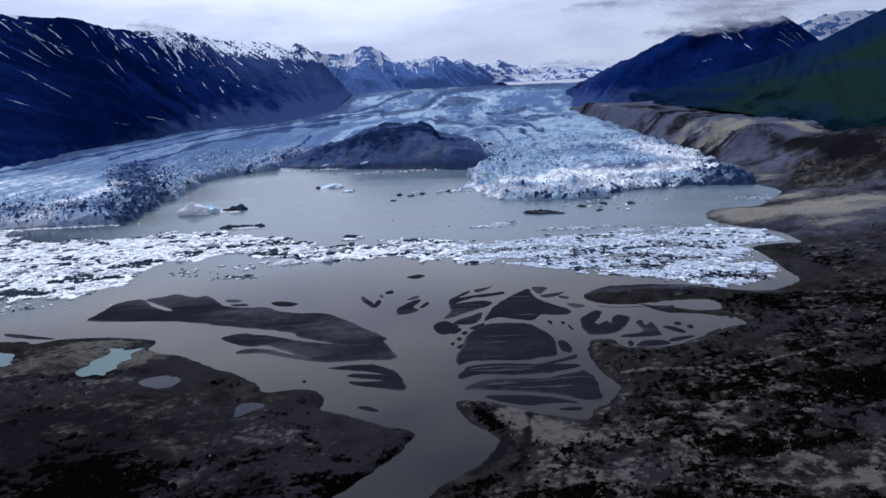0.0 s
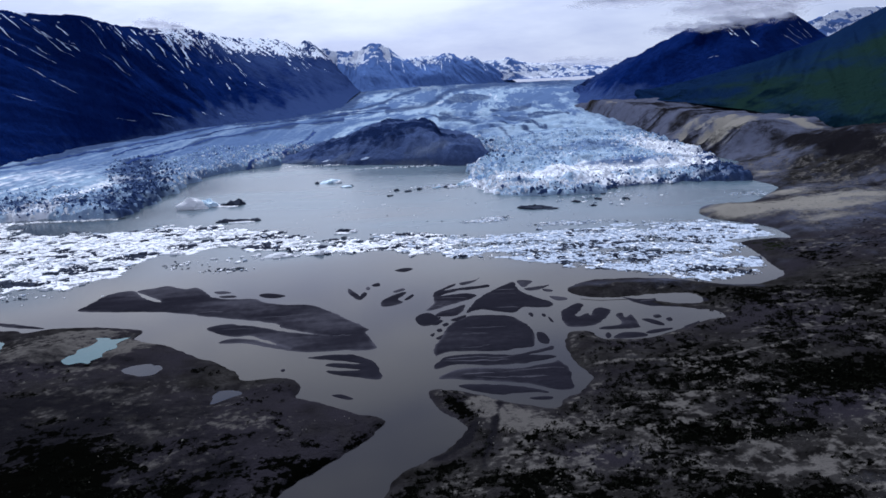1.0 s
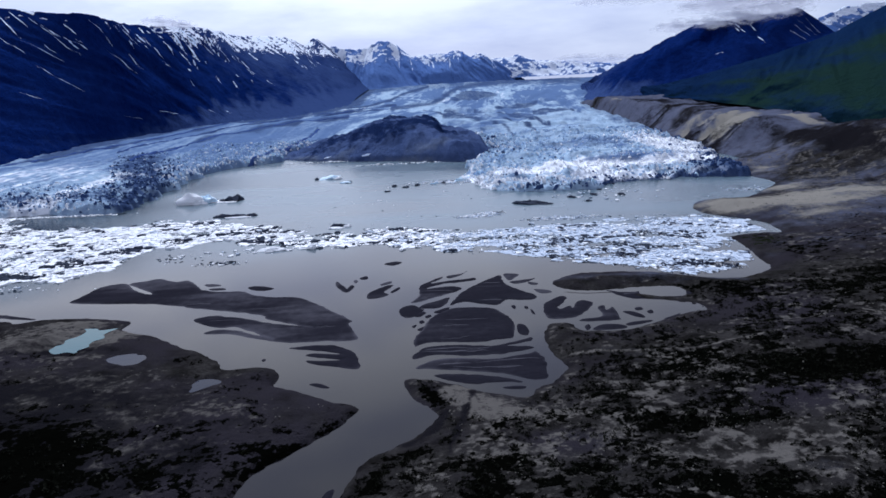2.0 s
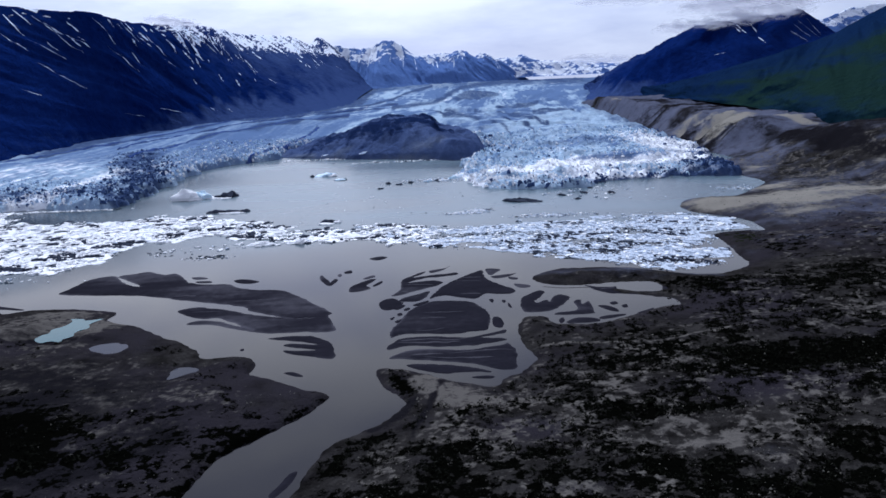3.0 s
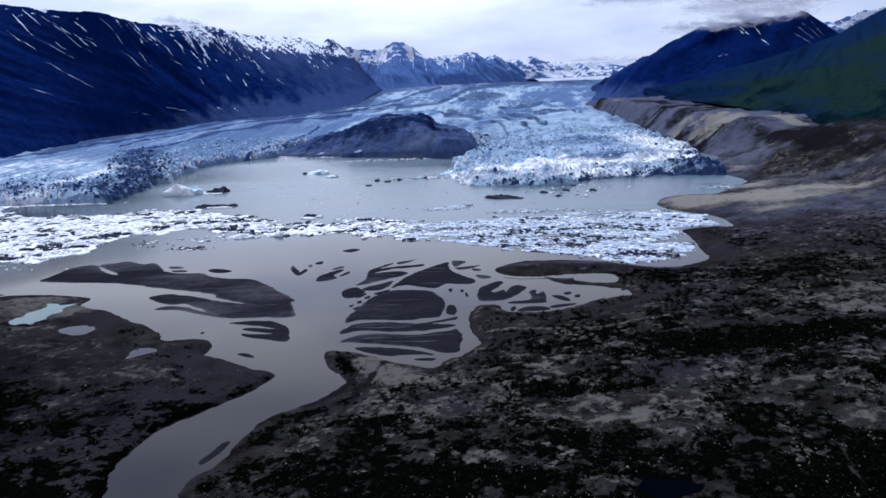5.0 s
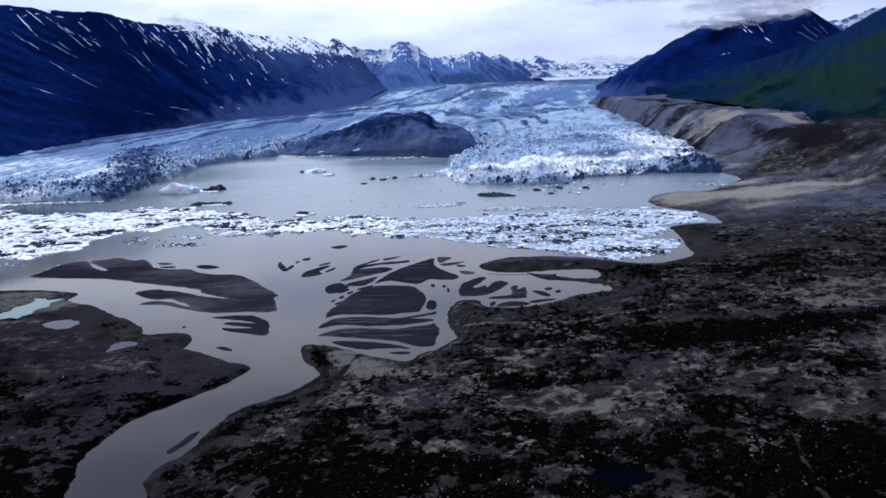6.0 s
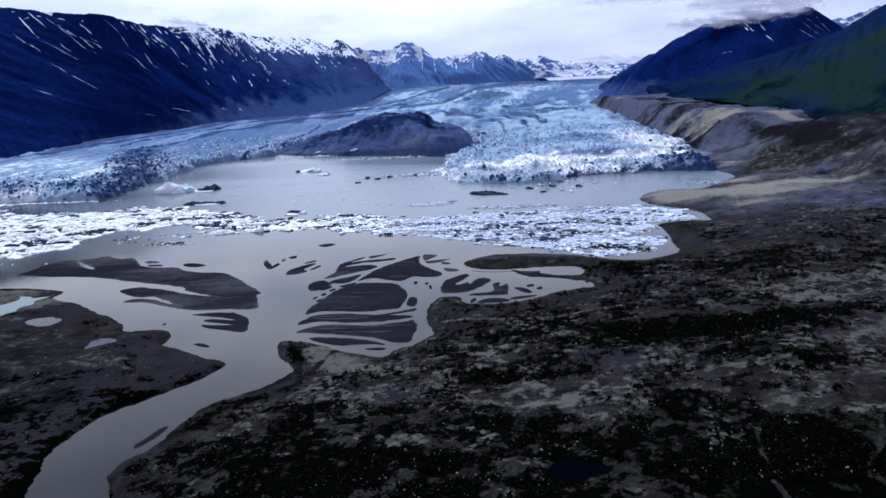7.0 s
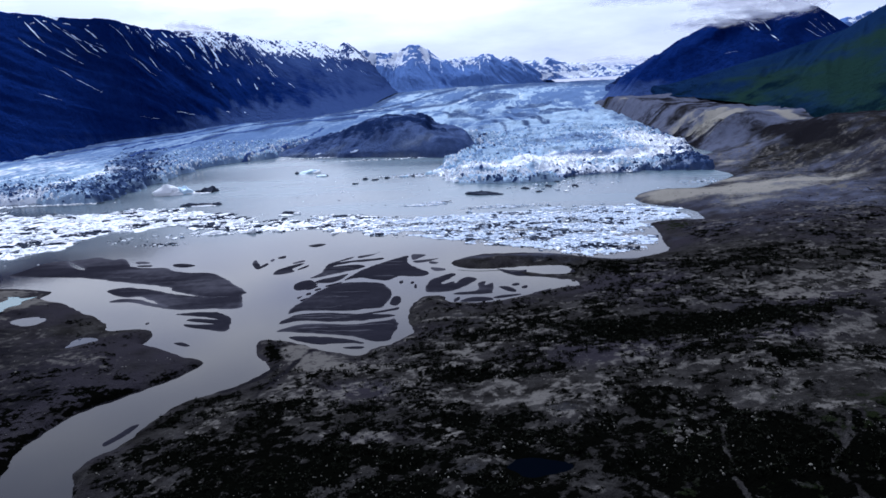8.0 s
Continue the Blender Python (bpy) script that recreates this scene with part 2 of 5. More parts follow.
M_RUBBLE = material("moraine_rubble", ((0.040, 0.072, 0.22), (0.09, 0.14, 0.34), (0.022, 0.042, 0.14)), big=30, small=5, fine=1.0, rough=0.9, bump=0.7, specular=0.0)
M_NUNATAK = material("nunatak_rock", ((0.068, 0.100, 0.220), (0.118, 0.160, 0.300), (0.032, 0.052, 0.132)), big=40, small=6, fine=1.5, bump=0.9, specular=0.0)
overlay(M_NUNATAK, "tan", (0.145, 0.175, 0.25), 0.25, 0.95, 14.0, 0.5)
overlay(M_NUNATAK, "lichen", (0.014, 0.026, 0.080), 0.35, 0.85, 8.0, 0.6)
# The mountains' blue air haze is put into the slate's own colour.
M_SLATE = material("hazy_dark_slate", ((0.0030, 0.0112, 0.076), (0.0110, 0.0285, 0.140), (0.0014, 0.0050, 0.040)), big=120, small=14, fine=3, bump=0.8, specular=0.0)
overlay(M_SLATE, "scree_haze", (0.040, 0.066, 0.172), 0.15, 1.0, 30.0, 0.45)
overlay(M_SLATE, "shrubs", (0.004, 0.010, 0.010), 0.35, 0.8, 50.0, 0.3)
overlay(M_SLATE, "snow", (0.80, 0.84, 0.92), 0.46, 0.58, 9.0, 0.6)
M_SNOW = material("old_snow", ((0.68, 0.78, 0.94), (0.80, 0.87, 0.97), (0.54, 0.64, 0.82)), big=30, small=5, fine=1.5, bump=0.4, specular=0.0)
# Distance haze is put into this pale blue rock colour.
M_FAR = material("hazy_far_slate", ((0.105, 0.180, 0.42), (0.150, 0.240, 0.50), (0.075, 0.138, 0.345)), big=200, small=30, fine=8, bump=0.8, specular=0.0)
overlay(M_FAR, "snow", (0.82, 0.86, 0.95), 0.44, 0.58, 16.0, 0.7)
# The blue base is air haze painted in; it shows where the green thins.
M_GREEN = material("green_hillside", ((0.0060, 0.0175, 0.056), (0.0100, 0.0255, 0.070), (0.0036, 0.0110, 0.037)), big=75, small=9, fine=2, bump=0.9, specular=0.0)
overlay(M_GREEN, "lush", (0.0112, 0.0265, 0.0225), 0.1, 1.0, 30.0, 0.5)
overlay(M_GREEN, "thicket", (0.0028, 0.0085, 0.0140), 0.25, 0.95, 14.0, 0.55)
M_PLANT = material("shrub_leaves", ((0.003, 0.0034, 0.0017), (0.006, 0.007, 0.003), (0.002, 0.002, 0.0015)), big=9, small=0.8, fine=0.3, bump=0.3, specular=0.05)
M_STONE = material("pale_boulder", ((0.13, 0.118, 0.095), (0.26, 0.24, 0.20), (0.06, 0.057, 0.050)), big=5, small=0.6, fine=0.2, bump=0.5)

# ---- the plan: shores, in metres ----
PENINSULA = [(-600, 330), (-330, 352), (-212, 347), (-192, 341), (-180, 345), (-158, 344), (-132, 336), (-131, 324), (-119, 317), (-107, 310),
             (-93, 297), (-82, 290), (-72, 278), (-67, 271), (-60, 271), (-50, 271), (-44, 266), (-41.5, 259), (-43, 252), (-37, 248), (-27, 243), (-17, 236),
             (-9, 231), (-10, 225), (-16, 216), (-29, 201), (-36, 193), (-39, 184), (-41, 172), (-40, 162), (-36, 152), (-30, 120), (-25, 40), (-30, -300), (-600, -300)]
RIVER_BANK = [(5, -300), (-2, 40), (-6, 115), (-10, 143), (-15, 151), (-17, 156), (-16, 162), (-12, 167), (-9, 175), (-8, 183), (-6, 189), (-2, 197),
              (6, 203), (12, 208), (19, 219), (19, 226), (11, 237), (8, 246), (9, 252), (19, 251), (31, 243), (42, 237), (53, 232)]
DELTA_SHORE = [(57, 239), (64, 243), (71, 254), (71, 261), (68, 273), (68, 287), (71, 299), (75, 304), (83, 302), (87, 293), (107, 292), (123, 300),
               (137, 308), (150, 312), (148, 322), (128, 331), (113, 344), (92, 352), (87, 366), (106, 380), (143, 375), (166, 362)]
LAKE_SHORE = [(185, 357), (201, 364), (211, 372), (214, 389), (219, 427), (220, 445), (242, 450), (257, 449), (261, 469), (259, 487), (249, 501),
              (234, 520), (233, 542), (247, 566), (265, 569), (292, 575), (324, 607), (349, 640), (352, 700), (420, 800), (1500, 900), (3600, 900), (3600, -300)]
PEN = spline(PENINSULA, 5)
EAST = spline(RIVER_BANK + DELTA_SHORE + LAKE_SHORE, 5)
PONDS = [
    ("pond_1", M_POND, 0.6, [(-153.2, 300), (-154, 305), (-151, 308), (-152, 313), (-148.5, 317), (-147.5, 323), (-150, 327), (-144, 326.5), (-140, 324), (-133, 326), (-136.5, 319), (-134.5, 313), (-138, 309), (-136.5, 303), (-140, 299), (-138, 295), (-144, 297.5), (-148.5, 296)]),
    ("pond_2", M_SLATEPOND, 1.0, [(-121.3, 286.2), (-117.5, 289.8), (-111.4, 290.5), (-104.2, 285.7), (-105.7, 280.7), (-110.9, 278.7), (-117.4, 281.9)]),
    ("pond_6", M_SLATEPOND, 0.8, [(-74.2, 256.8), (-73.2, 260), (-67.4, 260), (-63.9, 257.4), (-67.5, 253.9), (-71.1, 251.6), (-74.2, 250.3)]),
    ("pond_3", M_POND, 0.7, [(-212, 334), (-202, 330), (-195, 328), (-189, 315), (-195, 313), (-210, 318)]),
    ("pond_4", M_WATER, 0.15, [(89.0, 348.6), (99.5, 347.2), (111.7, 347.6), (125.9, 349.7), (144.1, 349.3), (150.5, 342.3), (146.7, 332.2), (136.3, 332.6), (130.0, 336.3), (120.9, 341.4), (110.9, 343.7), (99.0, 344.3)]),
    ("pond_5", M_TARN, 9.0, [(104, 138), (107, 141), (112, 142), (116, 140), (119, 138), (116, 135), (110, 134), (106, 136)]),
]
PONDS = [(a, b, c, spline(d, 5)) for a, b, c, d in PONDS]
TOE_Y = [0, 300, 450, 590, 700, 860, 1000, 1150, 1400, 1900]
TOE_X = [420, 400, 390, 380, 375, 370, 372, 392, 420, 440]
CREST_X = [640, 570, 540, 505, 489, 474, 482, 475, 462, 460]


def ground_height(x, y):
    dp, de = signed(x, y, PEN), signed(x, y, EAST)
    d = np.maximum(dp, de) + (fbm(x, y, 9, 3, 3) - 0.5) * 2.0 + (fbm(x, y, 3.5, 2, 6) - 0.5) * 1.4
    lumps = fbm(x, y, 38, 5, 1) - 0.42
    tall = np.where(de > dp, 9.0 + 5.0 * smooth(60, 240, x), 5.0)
    z = 0.9 * (1 - np.exp(-np.maximum(d, 0) / 3.0)) + tall * (1 - np.exp(-np.maximum(d, 0) / 75.0)) * (1 + 0.9 * lumps)
    z = z + np.where((dp > de) & (x > -75) & (y < 262), 1.0 * (1 - np.exp(-np.maximum(d, 0) / 0.8)), 0)
    z = z + smooth(2, 25, d) * (fbm(x, y, 7, 3, 5) - 0.5) * 1.5
    z = np.where(d < 0, np.maximum(0.3 * d, -5), z)
    toe, top = np.interp(y, TOE_Y, TOE_X), np.interp(y, TOE_Y, CREST_X)
    gully = (ridged(y * 0.95 - x * 0.25, x * 0.30 + y * 0.1, 34, 5, 2) - 0.5) * (0.25 + 0.30 * smooth(800, 950, y)) + (fbm(x, y, 70, 3, 27) - 0.5) * 0.3
    rise = smooth(0, 1, (x - toe) / (top - toe) + gully * smooth(0, 60, x - toe) * smooth(0, 80, top + 80 - x))
    z = z + smooth(-0.4, 0.1, (x - toe) / (top - toe)) * smooth(450, 600, y) * (3.5 * (ridged(x * 0.6 + y * 0.4, y * 0.7 - x * 0.4, 16, 4, 23) - 0.5) + 2.5 * (fbm(x, y, 9, 3, 24) - 0.5))
    z = z + rise * (44 - 10 * smooth(930, 780, y)) * smooth(150, 500, y) * (0.82 + 0.36 * fbm(x * 0.4, y, 55, 4, 21)) * smooth(2200, 1650, y)
    z = np.where((y > 900) & (x < -450), 8.0, z)
    for _, _, level, poly in PONDS:
        near = (np.abs(x - poly[:, 0].mean()) < 60) & (np.abs(y - poly[:, 1].mean()) < 60)
        if near.any():
            sd = signed(x[near], y[near], poly) + (fbm(x[near], y[near], 6, 3, 4) - 0.5) * 4.0
            z[near] = np.minimum(z[near], level - 0.02 + np.where(sd < 0, 0.02 + 0.12 * -sd + 0.012 * sd * sd, -0.25 * sd))
    return z, d, de


# ---- ground, lake, ponds ----
gx, gy = axis(-225, 300, 1.15, -3600, 3600, 1.025), axis(132, 400, 1.0, -300, 4900, 1.02)
X, Y = [a.ravel() for a in np.meshgrid(gx, gy, indexing="ij")]
Z, SHORE, EASTD = ground_height(X, Y)


def patches(x, y, spots):
    """Soft patches of ground cover: middle, half-widths and amount."""
    total = np.zeros_like(x)
    for px, py, rx, ry, amount in spots:
        total = total + amount * np.exp(-(((x - px) / rx) ** 2 + ((y - py) / ry) ** 2))
    return total


SILT = [(-155, 333, 14, 4, 1.3), (-160, 303, 7, 5, 1.3), (-130, 312, 6, 10, 0.8), (-148, 312, 30, 16, 0.55), (-178, 307, 30, 14, 0.6), (-122, 318, 22, 9, 0.5), (-91, 230, 6, 2.5, 0.7), (-112, 262, 8, 3, 0.3), (111, 177, 11, 3.5, 0.7), (171, 161, 7, 2.5, 0.45), (192, 153, 8, 2.5, 0.9), (137, 176, 14, 7, 0.4), (127, 185, 16, 5, 0.25), (175, 188, 8, 3, 0.4), (150, 148, 6, 3, 0.35), (101, 141, 8, 2, 0.4), (75, 162, 14, 5, 0.3), (222, 210, 12, 4, 0.3),
        (65, 158, 14, 3.5, 0.45), (30, 155, 20, 1.5, 0.4), (232, 258, 32, 12, 0.42), (260, 280, 35, 12, 0.45), (45, 222, 24, 10, 0.8), (24, 232, 9, 7, 0.6), (36, 228, 10, 8, 0.5), (28, 240, 7, 8, 1.2), (-80, 226, 12, 4, 0.5), (-56, 229, 10, 4, 0.3),
        (-78, 206, 10, 4, 0.4), (-108, 247, 14, 6, 0.4), (-126, 259, 14, 6, 0.3), (-150, 250, 12, 4, 0.4), (-135, 285, 16, 5, 0.35), (-60, 262, 9, 4, 0.5), (-165, 330, 25, 6, 0.5), (350, 640, 60, 40, 0.25)]
SCRUB = [(35, 185, 25, 9, 0.3), (85, 188, 25, 8, 0.12), (140, 248, 55, 16, 0.22), (175, 222, 40, 12, 0.2), (66, 146, 34, 9, 0.12), (75, 172, 22, 12, 0.15), (50, 174, 18, 10, 0.16), (95, 165, 18, 8, 0.15), (172, 138, 18, 12, 0.5), (188, 235, 24, 8, 0.5), (172, 203, 22, 9, 0.45), (155, 225, 35, 9, 0.45), (69, 140, 55, 14, 0.16), (44, 155, 25, 9, 0.26), (175, 139, 40, 10, 0.15), (122, 240, 45, 8, 0.35), (195, 233, 25, 8, 0.35),
         (104, 200, 25, 8, 0.25), (-70, 215, 14, 5, 0.4), (-34, 199, 8, 5, 0.12), (-110, 207, 28, 8, 0.35), (-28, 225, 10, 4, 0.05), (-100, 188, 60, 9, 0.3),
         (18, 236, 6, 7, 0.6), (62, 218, 12, 6, 0.4), (230, 425, 14, 25, 0.5), (170, 340, 14, 12, 0.4), (260, 400, 60, 40, 0.2), (210, 320, 50, 20, 0.25)]
TRACKS = [[(160, 150), (157, 140), (156, 130), (155, 110)], [(190, 147), (185, 138), (178, 131), (180, 122), (182, 105)], [(112, 146), (121, 140), (125, 133), (134, 129), (139, 118)], [(75, 265), (95, 262), (120, 258), (150, 262), (170, 270)]]
cover = fbm(X * 0.8, Y * 1.15, 24, 6, 4, 0.62)
fleck = fbm(X * 0.85, Y * 1.1, 7, 4, 10, 0.6)
plants = np.where(EASTD > 0, 0.32, -0.06) + 1.1 * (cover - 0.47) + 1.3 * (fleck - 0.48) + patches(X, Y, SCRUB) - 0.5 * patches(X, Y, SILT)
# West terms: near scrub, thickened to put lens corner falloff into the colour.
plants = plants + 0.6 * (fbm(X * 0.85, Y * 1.1, 4.5, 3, 2, 0.6) - 0.48) + 0.20 * smooth(174, 158, Y) - 0.10 * smooth(165, 180, Y) * smooth(245, 225, Y) + np.where(EASTD > 0, 0, 0.42 * smooth(245, 200, Y) + 0.5 * smooth(-80, -110, X) * smooth(246, 215, Y)) - 0.06 * smooth(200, 250, Y)
# The shore term paints the cut river bank's shade with the plant colour.
plants = plants + np.where(EASTD > 0, 0.02 * smooth(200, 150, Y), 0.10 * smooth(222, 178, Y)) + 0.3 * smooth(2.6, 0.8, SHORE) * smooth(-80, -60, X) * smooth(0, -10, X) * smooth(262, 240, Y) * (EASTD < 0)
plants = plants - patches(X, Y, [(143, 202, 26, 12, 0.42), (65, 158, 14, 4, 0.4), (117, 170, 16, 4, 0.3), (200, 206, 20, 12, 0.4), (190, 158, 18, 6, 0.3), (110, 160, 30, 9, 0.15), (150, 150, 30, 10, 0.15), (58, 196, 20, 7, 0.3)])
plants = plants * np.where((EASTD < 0) & (X > -80) & (Y < 262), smooth(-2.0, 0.2, SHORE), smooth(3 - 2 * smooth(215, 195, Y), 22 - 15 * smooth(215, 195, Y), SHORE)) * (1.0 - 0.35 * smooth(310, 370, Y) - 0.3 * smooth(370, 520, Y))
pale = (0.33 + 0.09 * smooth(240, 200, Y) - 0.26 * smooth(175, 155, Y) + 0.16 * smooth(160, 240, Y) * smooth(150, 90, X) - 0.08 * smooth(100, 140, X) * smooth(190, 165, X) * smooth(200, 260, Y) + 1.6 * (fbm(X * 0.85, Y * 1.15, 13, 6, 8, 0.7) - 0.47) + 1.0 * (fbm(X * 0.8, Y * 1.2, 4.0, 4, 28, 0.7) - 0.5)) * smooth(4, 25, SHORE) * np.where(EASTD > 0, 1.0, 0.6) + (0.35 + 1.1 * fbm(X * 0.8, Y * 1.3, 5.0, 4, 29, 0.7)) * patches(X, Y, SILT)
tracks = np.zeros_like(X)
for k, line in enumerate(TRACKS):
    d = line_distance(X, Y, spline(line, 5, False))
    worn = np.exp(-((d + (fbm(X, Y, 5, 2, 3) - 0.5) * 1.2) / (1.2 if k == 3 else 0.42)) ** 2)
    tracks = np.maximum(tracks, worn)
    pale, plants = np.maximum(pale, (1.0 if k == 3 else 0.5) * worn), plants * (1 - np.exp(-(d / (1.4 if k == 3 else 0.6)) ** 2))
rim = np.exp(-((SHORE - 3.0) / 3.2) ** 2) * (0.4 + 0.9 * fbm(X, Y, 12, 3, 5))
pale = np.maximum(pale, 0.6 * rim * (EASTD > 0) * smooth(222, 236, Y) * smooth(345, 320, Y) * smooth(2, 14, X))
# Lakeside patches: beach sand made paler to paint in a sunlit stretch.
sand = patches(X, Y, [(300, 531, 55, 22, 0.6), (345, 548, 60, 26, 0.6), (338, 598, 40, 14, 0.5), (365, 704, 14, 12, 0.5), (256, 520, 24, 14, 0.7), (380, 525, 40, 12, 0.45), (361, 685, 26, 30, 0.35), (247, 548, 18, 14, 0.5), (322, 508, 46, 26, 0.6), (298, 480, 30, 13, 0.55), (253, 511, 18, 12, 0.2), (337, 597, 22, 16, 0.5), (373, 725, 12, 26, 0.6), (432, 600, 10, 18, 0.6)])
face = (X - np.interp(Y, TOE_Y, TOE_X)) / (np.interp(Y, TOE_Y, CREST_X) - np.interp(Y, TOE_Y, TOE_X))
sand = sand * (0.15 + 1.7 * fbm(X * 0.5, Y * 1.4, 22, 5, 11, 0.65))
ribs = ridged(Y * 0.70 - X * 0.25, X * 0.18 + Y * 0.06, 19, 5, 9)
sand = sand + smooth(0.1, 0.45, face) * smooth(1.55, 1.25, face) * smooth(700, 860, Y) * (-0.04 + (0.35 + 3.6 * (ribs - 0.42)) * patches(X, Y, [(432, 1000, 42, 85, 0.75), (408, 915, 26, 45, 0.5), (455, 955, 30, 40, 0.5), (507, 1290, 22, 60, 0.6), (470, 1545, 14, 70, 0.8), (503, 885, 14, 40, 1.0), (435, 985, 20, 65, 0.4), (446, 905, 16, 40, 0.4), (480, 690, 25, 30, 0.3)]) + 0.7 * (fbm(X * 0.5, Y, 70, 4, 6) - 0.47) + 1.2 * (ribs - 0.64))
bushes = fbm(X * 0.6, Y, 50, 5, 2, 0.6) + 0.7 * (fbm(X, Y, 14, 5, 16, 0.65) - 0.47)
thicket = smooth(0.36, 0.6, face) * smooth(880, 760, Y) * (0.50 + 1.3 * (bushes - 0.45))
thicket = thicket + smooth(-0.1, 0.12, face) * smooth(690, 600, Y) * smooth(380, 470, Y) * (0.26 + 1.6 * (bushes - 0.45))
thicket = thicket + (0.5 + fbm(X * 0.7, Y, 24, 4, 14, 0.6)) * patches(X, Y, [(447, 780, 14, 90, 0.8), (442, 670, 12, 60, 0.8), (480, 1220, 14, 50, 0.7), (490, 1370, 14, 45, 0.7), (372, 800, 16, 60, 0.5)])
thicket = thicket + patches(X, Y, [(16, 240, 4, 4, 1.0), (20, 232, 3, 5, 0.9), (24, 212, 5, 8, 0.3), (52, 226, 8, 4, 0.5)])
thicket = thicket + smooth(0.0, 0.3, face) * smooth(800, 950, Y) * smooth(1400, 1200, Y) * (0.34 + 1.8 * (fbm(X * 0.7 + Y * 0.4, Y * 0.6 - X * 0.4, 60, 5, 31, 0.62) - 0.46) + 1.8 * (0.64 - ribs) + 1.0 * (fbm(X * 0.5 + Y * 0.5, Y * 0.3 - X * 0.3, 12, 4, 33, 0.6) - 0.48))
thicket = thicket + smooth(0.75, 0.95, face) * smooth(980, 1080, Y) * smooth(1600, 1450, Y) * (0.35 + 2.2 * (fbm(X * 0.8, Y * 0.5, 45, 5, 35, 0.62) - 0.47))
thicket = thicket + (EASTD < 0) * smooth(5, 25, SHORE) * (0.34 + 0.55 * smooth(262, 205, Y + 0.25 * (X + 100)) + 2.2 * (fbm(X * 0.8, Y * 1.1, 30, 6, 18, 0.66) - 0.47))
thicket = thicket + 0.75 * smooth(-0.35, -0.1, face) * smooth(0.35, 0.1, face) * smooth(790, 860, Y) * smooth(1150, 950, Y) * (0.5 + bushes)
plants = plants * (1 - smooth(0.0, 0.3, face) * smooth(380, 480, Y)) * smooth(1250, 1050, Y)
meadow = smooth(90, 150, X) * smooth(190, 140, Y) * 0.6 + patches(X, Y, [(230, 425, 16, 30, 0.5)]) + 0.4 * (fbm(X, Y, 30, 4, 9) - 0.5)
meadow = (meadow + patches(X, Y, [(-28, 225, 16, 7, 0.3), (-100, 285, 14, 6, 0.3)])) * (1 - tracks)
violet = np.where(EASTD > 0, 0.25 + 0.2 * smooth(330, 420, Y), 0.52) + 1.3 * (fbm(X * 0.7, Y * 1.2, 42, 4, 7) - 0.5)
violet = violet * smooth(760, 520, Y) + 0.25 * smooth(700, 850, Y) + 0.2 * smooth(330, 380, Y) * smooth(520, 440, Y) + patches(X, Y, [(120, 215, 40, 12, 0.4), (180, 205, 40, 10, 0.4), (143, 202, 30, 13, 0.6), (65, 158, 14, 4, 0.4), (160, 290, 60, 25, 0.35)])
violet = violet * (1 - 0.5 * smooth(60, 90, X) * smooth(235, 205, Y)) + patches(X, Y, [(203, 211, 10, 7, 0.9), (138, 207, 16, 10, 0.5), (58, 196, 20, 7, 0.5)])
CREEK = spline([(33, 237), (31, 228), (28, 215), (25, 205), (23, 196)], 5, False)
WET = spline([(23, 224), (20, 215), (15, 208), (9, 203)], 5, False)
bend = (fbm(X, Y, 6, 3, 2) - 0.5) * 4.0
wet = np.maximum(np.exp(-((line_distance(X, Y, CREEK) + bend) / 1.5) ** 2), np.exp(-((line_distance(X, Y, WET) + bend) / 2.0) ** 2))
thicket, pale, plants = np.maximum(thicket, 1.2 * wet), pale * (1 - wet), plants * (1 - wet)
plants = np.maximum(plants, patches(X, Y, [(15.5, 240.5, 3.5, 3.0, 0.75), (18.5, 235, 3.5, 4, 0.8), (21, 230, 3, 4, 0.75)]))
# Beyond 330 m the gravel tone also paints the violet haze over the plain.
gravel = patches(X, Y, [(203, 211, 9, 6, 0.45), (138, 206, 14, 8, 0.25), (58, 196, 18, 6, 0.25)]) - 0.34 * smooth(-0.25, 0.1, face) * smooth(900, 800, Y) * smooth(440, 540, Y) + patches(X, Y, [(100, 370, 16, 8, 0.45), (135, 366, 22, 9, 0.45), (165, 352, 20, 7, 0.4)]) + patches(X, Y, [(270, 410, 45, 40, 0.3), (330, 440, 50, 40, 0.3)]) + smooth(330, 560, Y) * (0.42 + 0.16 * smooth(-0.3, 0.1, face) + 0.10 * smooth(760, 900, Y) + 1.3 * (fbm(X * 0.5, Y, 70, 5, 3, 0.6) - 0.4) + 1.1 * (ribs - 0.62) * smooth(600, 800, Y))
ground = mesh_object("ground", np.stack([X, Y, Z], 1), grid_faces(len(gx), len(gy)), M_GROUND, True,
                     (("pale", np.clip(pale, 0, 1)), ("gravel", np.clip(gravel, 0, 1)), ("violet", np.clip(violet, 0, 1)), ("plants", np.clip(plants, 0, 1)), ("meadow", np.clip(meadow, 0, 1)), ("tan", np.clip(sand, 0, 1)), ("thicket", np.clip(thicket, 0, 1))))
tagged(ground, "dark gravelly outwash plain with shrubs and pale silt", "ground", kind="structure")


def sheet(name, poly, z, mat):
    bm = bmesh.new()
    bm.faces.new([bm.verts.new((px, py, z)) for px, py in poly])
    bmesh.ops.triangulate(bm, faces=bm.faces[:])
    me = bpy.data.meshes.new(name)
    bm.to_mesh(me)
    bm.free()
    me.materials.append(mat)
    return new(name, me)


